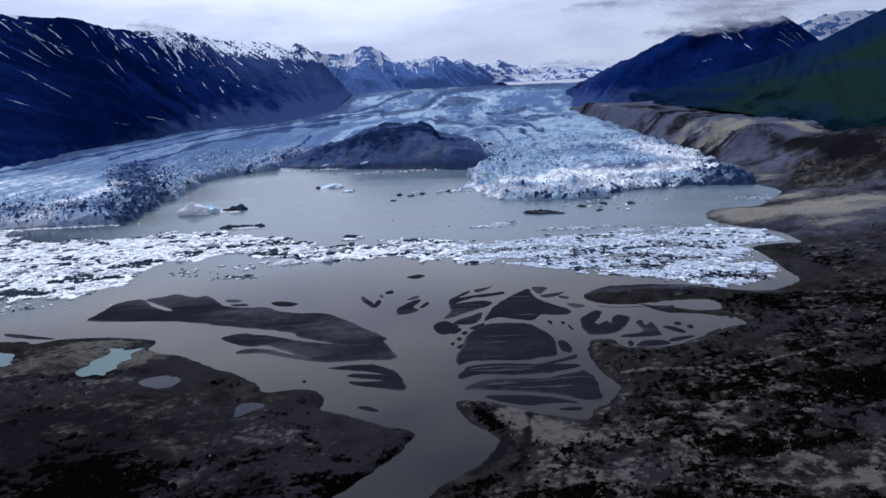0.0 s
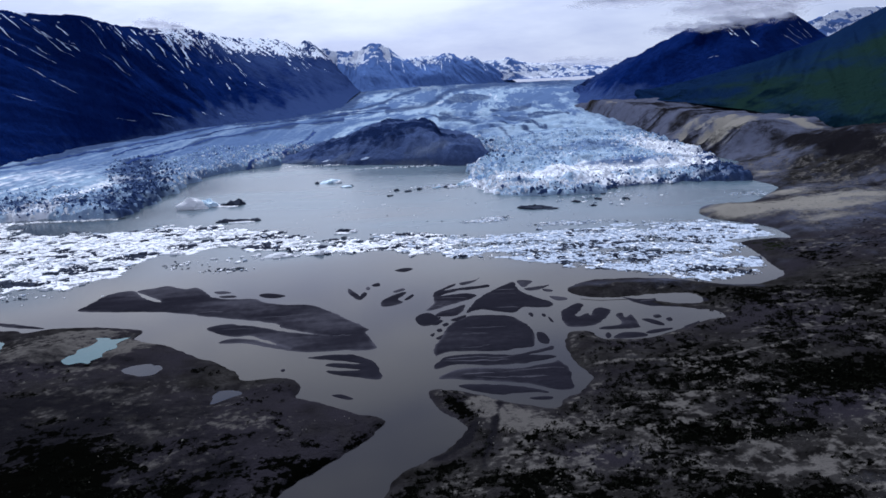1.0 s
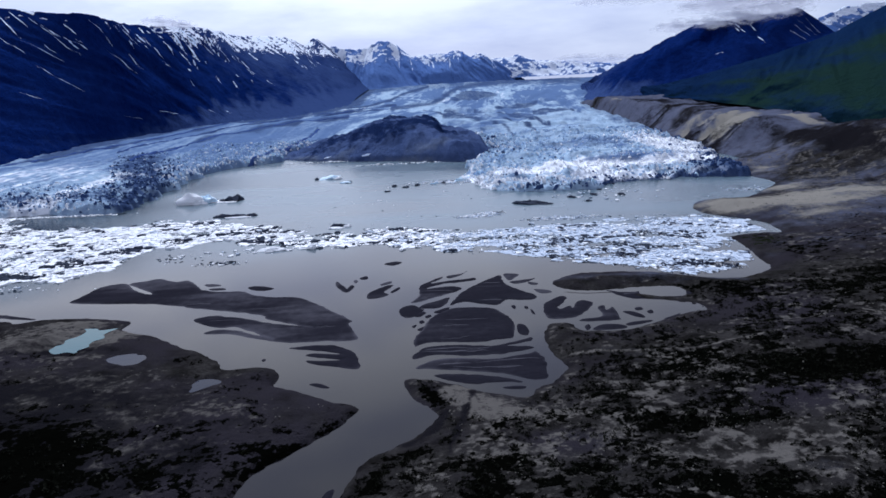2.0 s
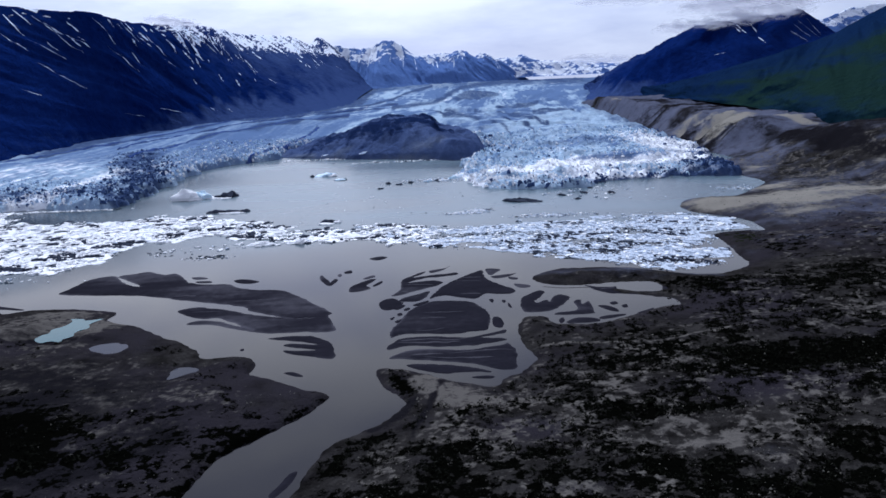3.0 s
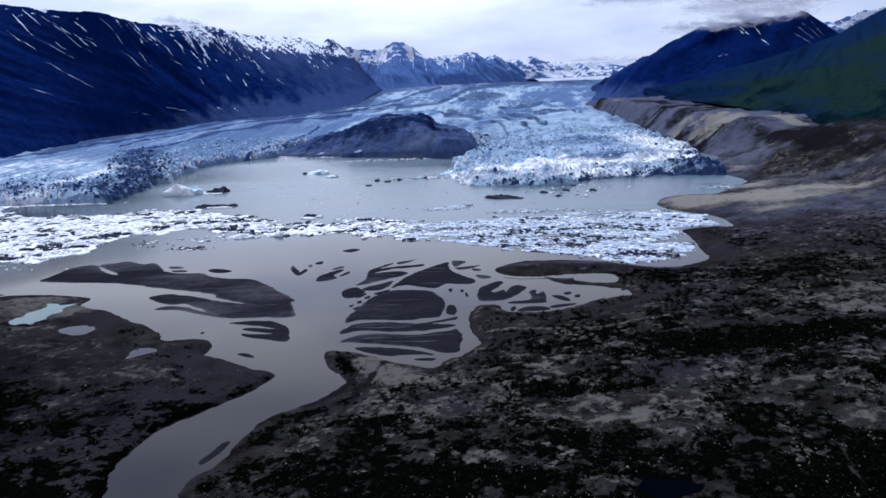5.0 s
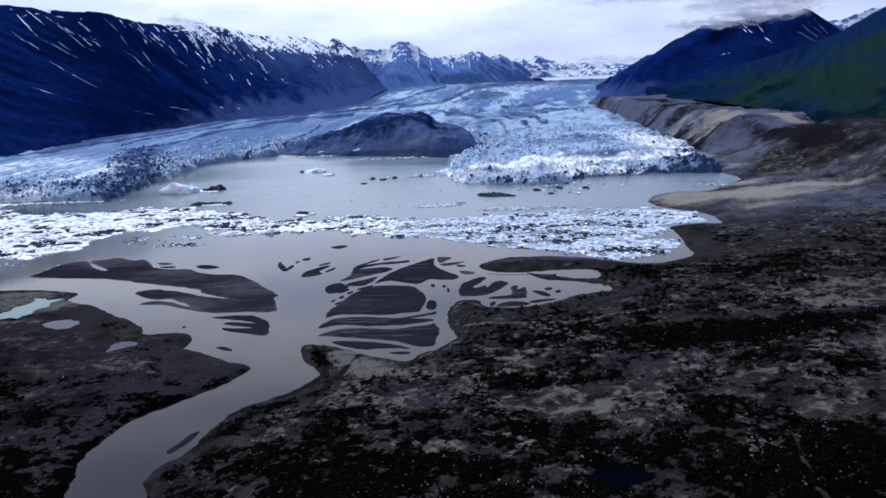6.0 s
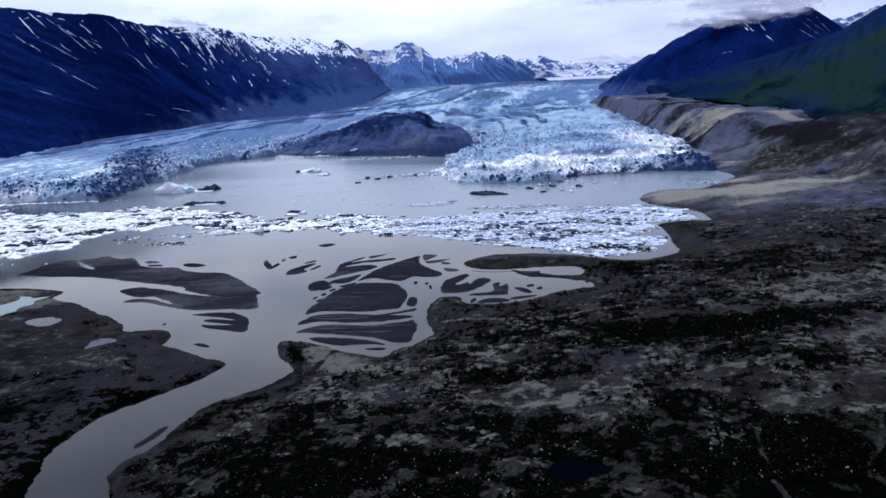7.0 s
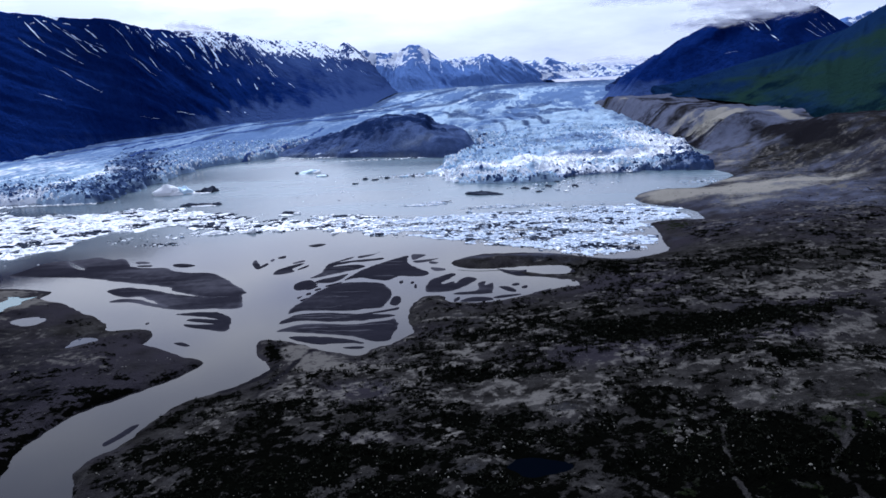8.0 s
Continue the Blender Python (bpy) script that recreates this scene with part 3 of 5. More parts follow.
wx, wy = axis(-300, 400, 12, -3600, 3600, 1.2), axis(100, 1000, 8, -300, 2600, 1.2)
X, Y = [a.ravel() for a in np.meshgrid(wx, wy, indexing="ij")]
# The last factor paints the ice cliff's dark reflection by thinning the silt tone.
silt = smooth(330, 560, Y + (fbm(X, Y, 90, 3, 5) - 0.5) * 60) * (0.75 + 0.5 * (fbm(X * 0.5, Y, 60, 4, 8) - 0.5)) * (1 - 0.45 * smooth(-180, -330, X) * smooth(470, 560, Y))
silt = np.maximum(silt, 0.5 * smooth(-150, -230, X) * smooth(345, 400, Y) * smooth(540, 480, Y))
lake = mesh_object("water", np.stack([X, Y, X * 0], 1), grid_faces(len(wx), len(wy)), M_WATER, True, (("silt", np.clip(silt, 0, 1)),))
tagged(lake, "calm grey silty meltwater lake and river", "water", kind="structure")
for name, mat, level, poly in PONDS:
    mid = poly.mean(axis=0)
    pond = sheet(name, poly if name in ("pond_1", "pond_4") else mid + (poly - mid) * 1.25, level, mat)
    tagged(pond, {"pond_5": "small dark tarn among shrubs"}.get(name, "shallow pale meltwater pond on the gravel"), "pond", kind="structure")

# ---- sandbars of the delta ----
GREAT_BAR = [(-179.2, 371.4), (-178.7, 380.9), (-177.2, 389.5), (-174.3, 400.7), (-163.3, 405.1), (-155, 394.4), (-143.5, 382.7), (-137.4, 380.8), (-147.8, 391.1), (-159.8, 403.4), (-151.9, 408.4), (-144.2, 411.1), (-132.3, 403.2), (-126, 404.7), (-116.9, 393.8), (-109.9, 383.7), (-96.7, 378.5), (-86.5, 377.2), (-77.8, 369.5), (-66.7, 363.9), (-53.7, 362.2), (-42, 350.6), (-30, 335.1), (-19.7, 321.7), (-20.4, 316.9), (-18.2, 308.7)]
GREAT_BAR += [(-14.7, 296.3), (-28.3, 296.4), (-46.7, 297), (-61.8, 303.8), (-74.6, 310.6), (-88, 313.6), (-82.8, 318.6), (-70.2, 313.9), (-53.1, 301.4), (-63.8, 310.9), (-74.9, 320.1), (-83.4, 320.3), (-97.7, 330.3), (-98.2, 336.4), (-90.9, 338.2), (-77.8, 333.9), (-62.3, 325.2), (-46.5, 318.3), (-37.4, 314.8), (-53.3, 323.3), (-62.1, 329.4), (-66.8, 336.1), (-92.3, 346.6), (-128.8, 361.8), (-159.4, 366.8)]
SANDBARS = [GREAT_BAR]
SANDBARS += [
    [(3.1, 331), (4.9, 337.1), (10, 339.2), (13.9, 333.2), (15.5, 331.2), (11.7, 323), (7.6, 320.9), (4.6, 323.8)],
    [(8.9, 343.1), (12.8, 352.4), (13.1, 369), (14.8, 373.2), (21, 381.4), (26.8, 386.5), (25, 380.9), (19.6, 374.8), (29.3, 377.9), (37.5, 379.1), (44.1, 381.6), (44.7, 376.9), (34.2, 373.8), (26.1, 372.7), (16.8, 365.3), (24.7, 367.4), (31.7, 367.5), (35.8, 363.7), (34.3, 358.7), (28.1, 354.4), (20.6, 349.3), (13.3, 343.5)],
    [(12.4, 334.3), (16.5, 340.2), (22.3, 344.2), (28.8, 348.3), (26.9, 338.9), (22.7, 333), (16.9, 332.8)],
    [(20.6, 327.9), (27.9, 333.3), (27.2, 328.9), (22.4, 325.1)],
    [(10.3, 323.1), (14.2, 328.7), (16.6, 326.7), (13.3, 321.1)],
    [(9.9, 309.3), (12, 311.4), (11.6, 308.3), (10.7, 306.8)],
    [(12.4, 305.1), (16, 308.6), (15.6, 305.5), (13.6, 302.7)],
    [(29.2, 387.3), (37.6, 391), (41, 395.4), (36.9, 387.4), (30.2, 382.4)],
    [(29, 335.9), (31.3, 345), (35.8, 355.4), (40.6, 363.1), (47.1, 372), (53.9, 379.1), (59.1, 383), (59.9, 370.2), (62.6, 362.2), (68.1, 353.1), (72.3, 348.5), (73.9, 343.3), (71.3, 338.8), (65.4, 338.7), (58.1, 340.6), (54.9, 335.3), (50.4, 333.1), (43.2, 336.8), (37.3, 340.4), (32.8, 339.1)],
]
SANDBARS += [
    [(61.9, 386.2), (70.1, 383.8), (66.9, 377.2), (64, 373), (62.2, 375.6)],
    [(63.8, 370.8), (74.8, 373.8), (78.1, 374.5), (72.6, 368.5), (66, 366.1)],
    [(73.3, 368.4), (78.1, 365.5), (76.8, 362.4), (73.5, 363.9)],
    [(74.5, 355.3), (81.9, 352.2), (82.3, 348.1), (76.8, 347.9)],
    [(11.2, 285), (11.5, 295.5), (15.5, 307.8), (18.2, 318), (23.5, 325.8), (30.9, 332), (40.1, 331.7), (49.3, 328.8), (54.1, 320.3), (56.8, 310.9), (57, 301.4), (55.3, 291.3), (53.6, 288.6), (46, 288.1), (42.1, 286.4), (31.9, 286.9), (19.2, 288.3), (14.2, 286.1)],
    [(57.5, 296.8), (58.9, 305.1), (61.8, 303.9), (62.8, 297), (61.5, 291.3), (58.3, 292.4)],
    [(11.3, 271.4), (11.9, 277), (16.9, 283.1), (29.4, 284.4), (44.5, 281.4), (54.7, 284.3), (62.1, 288.4), (61.2, 284.3), (49.9, 280.8), (61.2, 278.2), (59.5, 275.1), (49.1, 272.4), (34.5, 272.1), (19.8, 274.9)],
    [(12.1, 262.3), (15.5, 266.7), (20.1, 269.9), (29.7, 270.1), (44.1, 267.4), (53.8, 270), (59.2, 271.3), (61.8, 273.6), (63.4, 269.6), (64.8, 265.2), (63.2, 253.7), (63.3, 249.3), (61.2, 246.3), (56.8, 246.7), (50.3, 250.6), (43.7, 254), (32.3, 257.4), (20.6, 260.3), (15.9, 261.4)],
    [(19, 254.8), (25.4, 255.3), (34.6, 253.8), (43.6, 250.7), (52.3, 245.6), (45.6, 245.7), (39, 245.8), (34.6, 245.2), (25.6, 249.2)],
]
SANDBARS += [
    [(44.6, 241.6), (49.9, 242.2), (53.1, 241.3), (51.9, 239.4), (46.5, 239.9)],
    [(74.1, 323.9), (76.6, 332.5), (81.7, 338.4), (86.5, 341.6), (88.4, 337.6), (85.1, 331.4), (81.5, 325.6), (82.5, 322.8), (87.3, 326.6), (88.6, 323.8), (91.7, 330.6), (95.7, 333.8), (99.5, 330.5), (99.2, 326.9), (94.6, 318.7), (89.4, 312.6), (84.9, 309.9), (75.3, 309.5), (73.8, 315.4)],
    [(100.3, 322.3), (104.1, 324.5), (103.8, 318.4), (107.8, 321.4), (107, 307.2), (106.3, 304.1), (98.7, 303.5), (88.2, 304.7), (90, 307.7), (96.9, 308.5), (100.3, 312.1)],
    [(110.4, 314.2), (114.7, 314.5), (118.3, 309.1), (117.9, 305.1), (114.3, 307.2)],
    [(121.9, 313.6), (124.5, 315), (124, 310.9), (121.9, 310.3)],
    [(65.5, 329.4), (67.1, 328.3), (66.5, 324.8), (65.2, 325.9)],
    [(67.7, 324.7), (68.6, 322.8), (68.9, 316.8), (67.7, 318.6)],
    [(91.4, 295.2), (98, 299.7), (105.6, 298), (106.8, 294.1), (101.8, 292.5), (92.8, 292.8)],
    [(106.9, 297.9), (111.6, 301.1), (120.2, 301.7), (117.7, 298.9), (109.1, 296.1)],
]
SANDBARS += [
    [(110.1, 347.4), (119.8, 343.1), (127.3, 343.1), (126.7, 338.3), (128, 334.3), (146.6, 332.8), (150.1, 339.1), (159.5, 340.8), (166.2, 330.2), (159.8, 316.6), (153.3, 314), (150.9, 315.1), (148.8, 321.5), (137.8, 327.4), (127.1, 330.7), (119.1, 333.6)],
    [(126.1, 302.5), (131.6, 305.9), (135.9, 308.6), (133.5, 304.8), (128.4, 302.3)],
    [(-34.2, 380), (-34.3, 386.9), (-29.4, 377.1), (-27.1, 372.3), (-25.4, 378.8), (-23.6, 375.2), (-26, 365.8), (-29.8, 369.5)],
    [(-24.8, 385.6), (-23.9, 389), (-22.1, 385.2), (-23.3, 381.9)],
    [(-21.7, 392.2), (-18, 395.4), (-16.9, 389.2), (-20.5, 388.5)],
    [(-14.4, 353.9), (-14.5, 362.1), (-10.6, 369), (-4.7, 374.8), (-1.5, 374.3), (-4.1, 368.1), (-6.1, 363.1), (-3.1, 358.5), (-7.3, 354), (-11.7, 352.6)],
    [(-8.9, 377.6), (-3.9, 382.6), (-2.5, 379), (-7.4, 375.2)],
    [(-2.6, 362.6), (1.5, 370.6), (2.4, 367.2), (-0.9, 361.3)],
    [(-9.2, 420), (-2.4, 424.5), (2.2, 421), (-3.4, 415)],
]
SANDBARS += [
    [(-112.7, 394.4), (-107, 394.8), (-101.9, 390.6), (-108.5, 389.2)],
    [(-107.2, 385.6), (-99.6, 385.7), (-97.1, 381.9), (-104.3, 381.8)],
    [(-84.7, 384.7), (-79.2, 386.2), (-69.4, 380.4), (-73.2, 376.5), (-81, 378.6)],
    [(-43.6, 289.7), (-37.7, 291.8), (-24.7, 291.1), (-18.7, 286.3), (-13.5, 280.4), (-12.1, 273.3), (-11.2, 264.7), (-20.2, 267.4), (-30.7, 271.5), (-34, 275.6), (-29, 275), (-19.2, 274.6), (-32.3, 279.2), (-34.8, 281.4), (-30.7, 282.9), (-18.9, 280.4), (-31.2, 285.6)],
    [(-29.2, 252.5), (-25.5, 253.2), (-20.8, 249), (-23.4, 248.7)],
    [(-53.3, 278.9), (-52.1, 280), (-51.3, 278), (-52.2, 276.8)],
    [(-16.6, 171.5), (-14.8, 176), (-12.8, 181.3), (-10.8, 182.4), (-11.4, 177), (-13.3, 172.6), (-15.3, 169.5)],
    [(-215, 359), (-201, 354), (-185, 347), (-195, 348), (-209, 353)],
]
SANDBARS += [
    [(117.3, 318.5), (120.4, 319.8), (120.7, 316.3), (117.6, 315.0)],
    [(88.4, 297.8), (90.7, 300.5), (90.7, 296.0), (88.4, 293.3)],
    [(13.1, 315.3), (14.9, 316.7), (15.7, 313.4), (13.8, 312.0)],
    [(16.0, 321.6), (18.2, 323.9), (19.2, 321.2), (17.0, 318.9)],
    [(58.9, 330.2), (60.5, 331.9), (61.2, 329.1), (60.1, 325.6)],
]


def sandbar(poly, seed):
    poly = spline(poly, 6)
    lo, hi = poly.min(axis=0) - 2, poly.max(axis=0) + 2
    step = max(0.3, min(0.9, (hi - lo).max() / 90))
    ax, ay = np.arange(lo[0], hi[0] + step, step), np.arange(lo[1], hi[1] + step, step)
    x, y = [a.ravel() for a in np.meshgrid(ax, ay, indexing="ij")]
    thin = smooth(8, 40, (hi - lo).max())
    d = signed(x, y, poly) + (fbm(x, y, 4, 3, seed) - 0.5) * (0.2 + 0.8 * thin) + (fbm(x * 0.3 + y * 0.1, y * 1.2 - x * 0.2, 4, 3, seed + 2) - 0.5) * (0.1 + 1.0 * thin)
    z = np.where(d > 0, 0.5 * (1 - np.exp(-d / 1.6)) + 0.35 * smooth(0, 8, d) * fbm(x * 0.4, y * 1.6, 7, 3, seed), 0.25 * d)
    z = np.maximum(z, -0.6)
    v, f = np.stack([x, y, z], 1), grid_faces(len(ax), len(ay), z > -0.5)
    streak = 0.9 * (fbm(x * 0.25 + y * 0.06, y - x * 0.04, 11, 4, seed + 4, 0.5) - 0.50) + 0.7 * (fbm(x * 0.3, y * 0.8, 30, 3, seed + 6) - 0.42) + 0.25 * thin * smooth(1.6, 0.4, d)
    streak = streak + (0.34 if poly[:, 0].mean() < -5 and (hi - lo).max() > 60 else 0.0) - (0.4 if poly[:, 1].mean() < 255 and (hi - lo).max() < 25 else 0.0)
    streak = streak + (0.05 if 240 < poly[:, 1].mean() < 292 else 0.0) + (0.38 * (1 - thin) if poly[:, 1].mean() > 348 else 0.0)
    v, f, streak = compact(v, f, streak)
    bar = mesh_object("sandbar", v, f, M_BAR, True, (("streak", np.clip(streak, 0, 1)),))
    span, rng = (hi - lo).max(), np.random.RandomState(seed + 70)
    deep = np.flatnonzero(d > 2.5)
    for _ in range(min(6, int(span / 14)) if span > 38 and len(deep) > 40 else 0):
        q = deep[rng.randint(len(deep))]
        run, bow, slope = 5 + 9 * rng.rand(), (rng.rand() - 0.5) * 2.5, (rng.rand() - 0.5) * 0.25
        t = np.linspace(-1, 1, 22)
        cx, cy = x[q] + t * run, y[q] + bow * t * t + slope * t * run + (fbm(t * 9 + q, t * 0, 3, 2, 4) - 0.5) * 1.4
        half = (0.18 + 0.35 * rng.rand()) * np.sqrt(np.clip(1 - t * t, 0, 1)) * (0.5 + fbm(t * 14 + q, t * 0 + 3, 2, 2, 6)) + 0.02
        half = np.where(signed(cx, cy, poly) > 1.8, half, 0.01)
        px, py = np.concatenate([cx, cx, cx]), np.concatenate([cy - half, cy, cy + half])
        ix, iy = np.clip(((px - lo[0]) / step).round().astype(int), 0, len(ax) - 1), np.clip(((py - lo[1]) / step).round().astype(int), 0, len(ay) - 1)
        pz = z.reshape(len(ax), len(ay))[ix, iy] + np.repeat([0.02, 0.10, 0.02], 22)
        part("silt_streak", np.stack([px, py, pz], 1), grid_faces(3, 22), M_SILT, bar, "pale streak of dry silt")
    return tagged(bar, "low dark wet silt bar in shallow water", "sandbar", "sandbars of the delta")


for k, poly in enumerate(SANDBARS):
    sandbar(poly, k)

# ---- glacier ----
ICE_EDGE = [(-700, 520), (-423, 560), (-385, 640), (-352, 654), (-310, 643), (-276, 647), (-268, 676), (-266, 751), (-264, 846), (-250, 925), (-222, 964), (-181, 996),
            (-190, 1080), (-80, 1190), (20, 1180), (95, 1080), (105, 960), (86, 893), (65, 759), (79, 698), (92, 668), (115, 646), (143, 647), (172, 653), (206, 676), (238, 683), (285, 686), (336, 676),
            (352, 690), (365, 800), (395, 960), (402, 1100), (425, 1350), (436, 1500), (452, 1700), (486, 1900), (590, 2300), (740, 2900), (1000, 3400), (1900, 4800), (-700, 4800), (-400, 4300), (-330, 3000), (-300, 2230), (-380, 1870), (-490, 1760), (-570, 1580), (-620, 1330), (-640, 980), (-760, 750)]
ICE = spline(ICE_EDGE, 4)
WEST_BANDS = [
    (2.0, [(-590, 960), (-530, 1080), (-495, 1180), (-475, 1300), (-450, 1440), (-415, 1560), (-370, 1670), (-300, 1760), (-224, 1830), (-149, 1912), (-59, 2001)]),
    (2.4, [(-384, 948), (-373, 1010), (-367, 1089), (-360, 1190), (-345, 1260), (-311, 1342), (-263, 1432), (-215, 1490), (-148, 1556)]),
    (1.4, [(-440, 1050), (-430, 1200), (-405, 1330), (-370, 1440), (-320, 1540), (-260, 1620), (-180, 1700), (-80, 1760)]),
    (2.0, [(-240, 720), (-234, 801), (-229, 896), (-215, 984), (-188, 1134), (-182, 1320)]),
    (2.3, [(-420, 1640), (-335, 1850), (-228, 2075), (-150, 2132), (-95, 2450), (-62, 2951), (-4, 3383), (51, 3780)]),
]
EAST_BANDS = [
    (4.6, [(-60, 1800), (-26, 1884), (38, 1995), (76, 2228), (129, 2774), (230, 3500), (420, 3950), (680, 4150), (934, 4050)]),
    (2.0, [(20, 1640), (64, 1541), (126, 1412), (163, 1259), (166, 1146), (156, 1051), (140, 900)]),
    (1.7, [(70, 1660), (120, 1560), (175, 1420), (205, 1270), (205, 1150), (190, 1040)]),
    (1.5, [(140, 1640), (190, 1530), (235, 1400), (250, 1270), (245, 1150)]),
    (3.2, [(203, 1761), (274, 1796), (339, 1958)]),
    (2.0, [(269, 1566), (366, 1593)]),
]
TONGUE = spline([(107, 2086), (130, 2450), (180, 2780), (240, 2820), (292, 2744), (275, 2421), (200, 2167)], 5)
MORAINES = WEST_BANDS + EAST_BANDS


def ice_height(x, y):
    wob = (fbm(x, y, 26, 3, 2) - 0.5) * 26 + (fbm(x, y, 7, 2, 5) - 0.5) * 9
    d = signed(x, y, ICE) + wob * smooth(1500, 800, y)
    dd = np.maximum(d, 0)
    cliff = np.where(x > 60, 1.6 + 6.0 * smooth(0.35, 0.7, fbm(x, y, 34, 3, 9)), 7.5)
    deep = cliff * (1 - np.exp(-dd / 2.5)) + 24 * (1 - np.exp(-dd / 330.0)) + 0.006 * np.maximum(y - 1000, 0)
    rough = smooth(0, 8, d) * (0.12 + 0.88 * np.exp(-dd / 170.0))
    serac = ((ridged(x, y * 0.8, 19, 4, 1) - 0.45) * 8.0 + (fbm(x, y, 5, 3, 4, 0.7) - 0.5) * 4.0) * rough
    swell = (fbm(x, y, 90, 3, 6) - 0.5) * 10 * smooth(0, 60, d)
    return np.where(d > 0, deep + serac + swell, np.maximum(d * 2, -3)), d


ix, iy = axis(-420, 400, 2.2, -760, 1800, 1.05), axis(600, 1010, 2.2, 520, 4750, 1.018)
X, Y = [a.ravel() for a in np.meshgrid(ix, iy, indexing="ij")]
Z, D = ice_height(X, Y)
debris = np.zeros_like(X)
warp = (fbm(X, Y, 60, 3, 3) - 0.5) * 12
# foreshortened plan: the bands of this long, flat valley are drawn out along its length
SX, SY = 1200 * X / Y, 90000 / Y
drift = (fbm(SX, SY, 30, 3, 3) - 0.5) * 4
for k, (width, line) in enumerate(MORAINES):
    line = spline(line, 6, False)
    d = line_distance(SX, SY, np.stack([1200 * line[:, 0] / line[:, 1], 90000 / line[:, 1]], 1))
    debris = np.maximum(debris, (0.75 + 0.3 * fbm(X, Y, 80, 3, k)) * (1.05 if k < 5 else 0.95) * np.exp(-((d + drift) / width) ** 2))
debris = np.maximum(debris, 0.78 * smooth(-18, 14, signed(X, Y, TONGUE) + 2 * warp))
debris = np.maximum(debris, 0.62 * smooth(3000, 3600, Y + 6 * warp))
left = line_distance(X, Y, spline([(-700, 620), (-570, 980), (-560, 1320), (-515, 1540), (-440, 1700), (-320, 1800), (-225, 2180), (-250, 3000), (-290, 4300)], 4, False))
right = line_distance(X, Y, spline([(365, 800), (395, 960), (410, 1200), (440, 1500), (470, 1850), (565, 2300), (720, 2950), (1500, 4400)], 4, False))
flow = 800 * left / (left + right + 1) + (fbm(X, Y, 420, 3, 5) - 0.5) * 260 * smooth(1150, 1900, Y) + warp
stripe = fbm(flow, Y * 0.04, 26, 5, 7, 0.62)
broad = fbm(flow, Y * 0.10, 95, 4, 2, 0.55)
LOBE = spline([(-258, 640), (-275, 720), (-310, 810), (-345, 880), (-378, 985)], 5, False)
FRONT = spline([(-430, 660), (-370, 685), (-320, 690), (-285, 690)], 5, False)
dark_lobe = np.maximum(0.95 * np.exp(-(line_distance(X, Y, LOBE) / 34) ** 2), 0.78 * np.exp(-(line_distance(X, Y, FRONT) / 38) ** 2)) * smooth(1060, 940, Y)
# Dark rubble mound, plus shade painted along the low east front.
dark_foot = np.exp(-(((X - 332) / 42) ** 2 + ((Y - 722) / 42) ** 2)) + 0.5 * smooth(28, 4, D) * smooth(100, 220, X) * smooth(900, 760, Y) + 0.4 * smooth(9, 3, D) * smooth(150, 220, X) * smooth(900, 760, Y)
fine = fbm(X, Y, 10, 3, 8, 0.65)
debris = np.maximum(debris, np.maximum(0.95 * dark_lobe * (0.7 + 0.7 * fine), 0.95 * dark_foot))
debris = np.maximum(debris, 0.6 * smooth(60, 20, D + 40 * (fbm(X, Y, 50, 4, 4) - 0.5)) * smooth(980, 1120, Y)) + 0.6 * (fine - 0.5) * smooth(1500, 900, Y)
debris = np.maximum(debris, 0.85 * smooth(62, 26, left + 30 * (fbm(X, Y, 40, 4, 4) - 0.5)) * smooth(960, 1120, Y))
thin = fbm(flow, Y * 0.02, 8, 4, 9, 0.6)
swirl = fbm(SX * 0.22 + 4 * (fbm(SX, SY, 60, 3, 9) - 0.5), SY + 14 * (fbm(SX, SY * 2.0, 110, 3, 4) - 0.5), 7, 5, 8, 0.6)
reach, turn = np.hypot(X - 215, (Y - 1850) * 0.55), np.arctan2(X - 215, 1850 - Y)
arcs = fbm(reach, turn * 70, 17, 5, 6, 0.62)
lobed = smooth(1750, 1450, Y) * smooth(40, 130, X)
stripe = 0.42 + 0.08 * smooth(60, -60, X) + 0.10 * smooth(1500, 2300, Y) + 1.6 * (stripe - 0.5) * (1 - 0.6 * lobed) + 1.1 * (thin - 0.5) * (1 - 0.8 * lobed) + 1.9 * (arcs - 0.5) * lobed + 0.9 * (broad - 0.5) * smooth(900, 1500, Y) + 2.0 * (swirl - 0.5) * smooth(1250, 1700, Y) - 0.25 * smooth(150, 20, D) + 0.10 * smooth(800, 1200, Y) + 0.12 * smooth(1900, 2600, Y)
# The leading east-lobe terms paint a sunlit band onto the ice.
bright = 1.9 * np.exp(-(((X - 200) / 110) ** 2 + ((Y - 745 - 0.15 * (X - 190)) / 20) ** 2)) + 0.6 * np.exp(-(((X - 170) / 90) ** 2 + ((Y - 690) / 20) ** 2)) + 1.5 * np.exp(-(((X - 345) / 42) ** 2 + ((Y - 920) / 170) ** 2)) + 0.62 * np.exp(-(((X + 430) / 110) ** 2 + ((Y - 800) / 150) ** 2)) + 0.35 * smooth(70, 10, D) * smooth(1100, 900, Y)
west = smooth(-90, -170, X) * smooth(780, 900, Y + 0.4 * (X + 300)) * smooth(1900, 1500, Y)
stripe = stripe + west * (0.20 - 0.45 * (stripe - 0.5))
bright = 0.9 * bright + 0.08 + 1.5 * (1 - 0.6 * west) * (fbm(flow, Y * 0.05, 34, 5, 3, 0.6) - 0.5) + 0.7 * (fbm(X, Y, 9, 3, 1) - 0.5)
v, f, debris, bright, stripe = compact(np.stack([X, Y, Z], 1), grid_faces(len(ix), len(iy), D > -4), debris, bright, stripe)
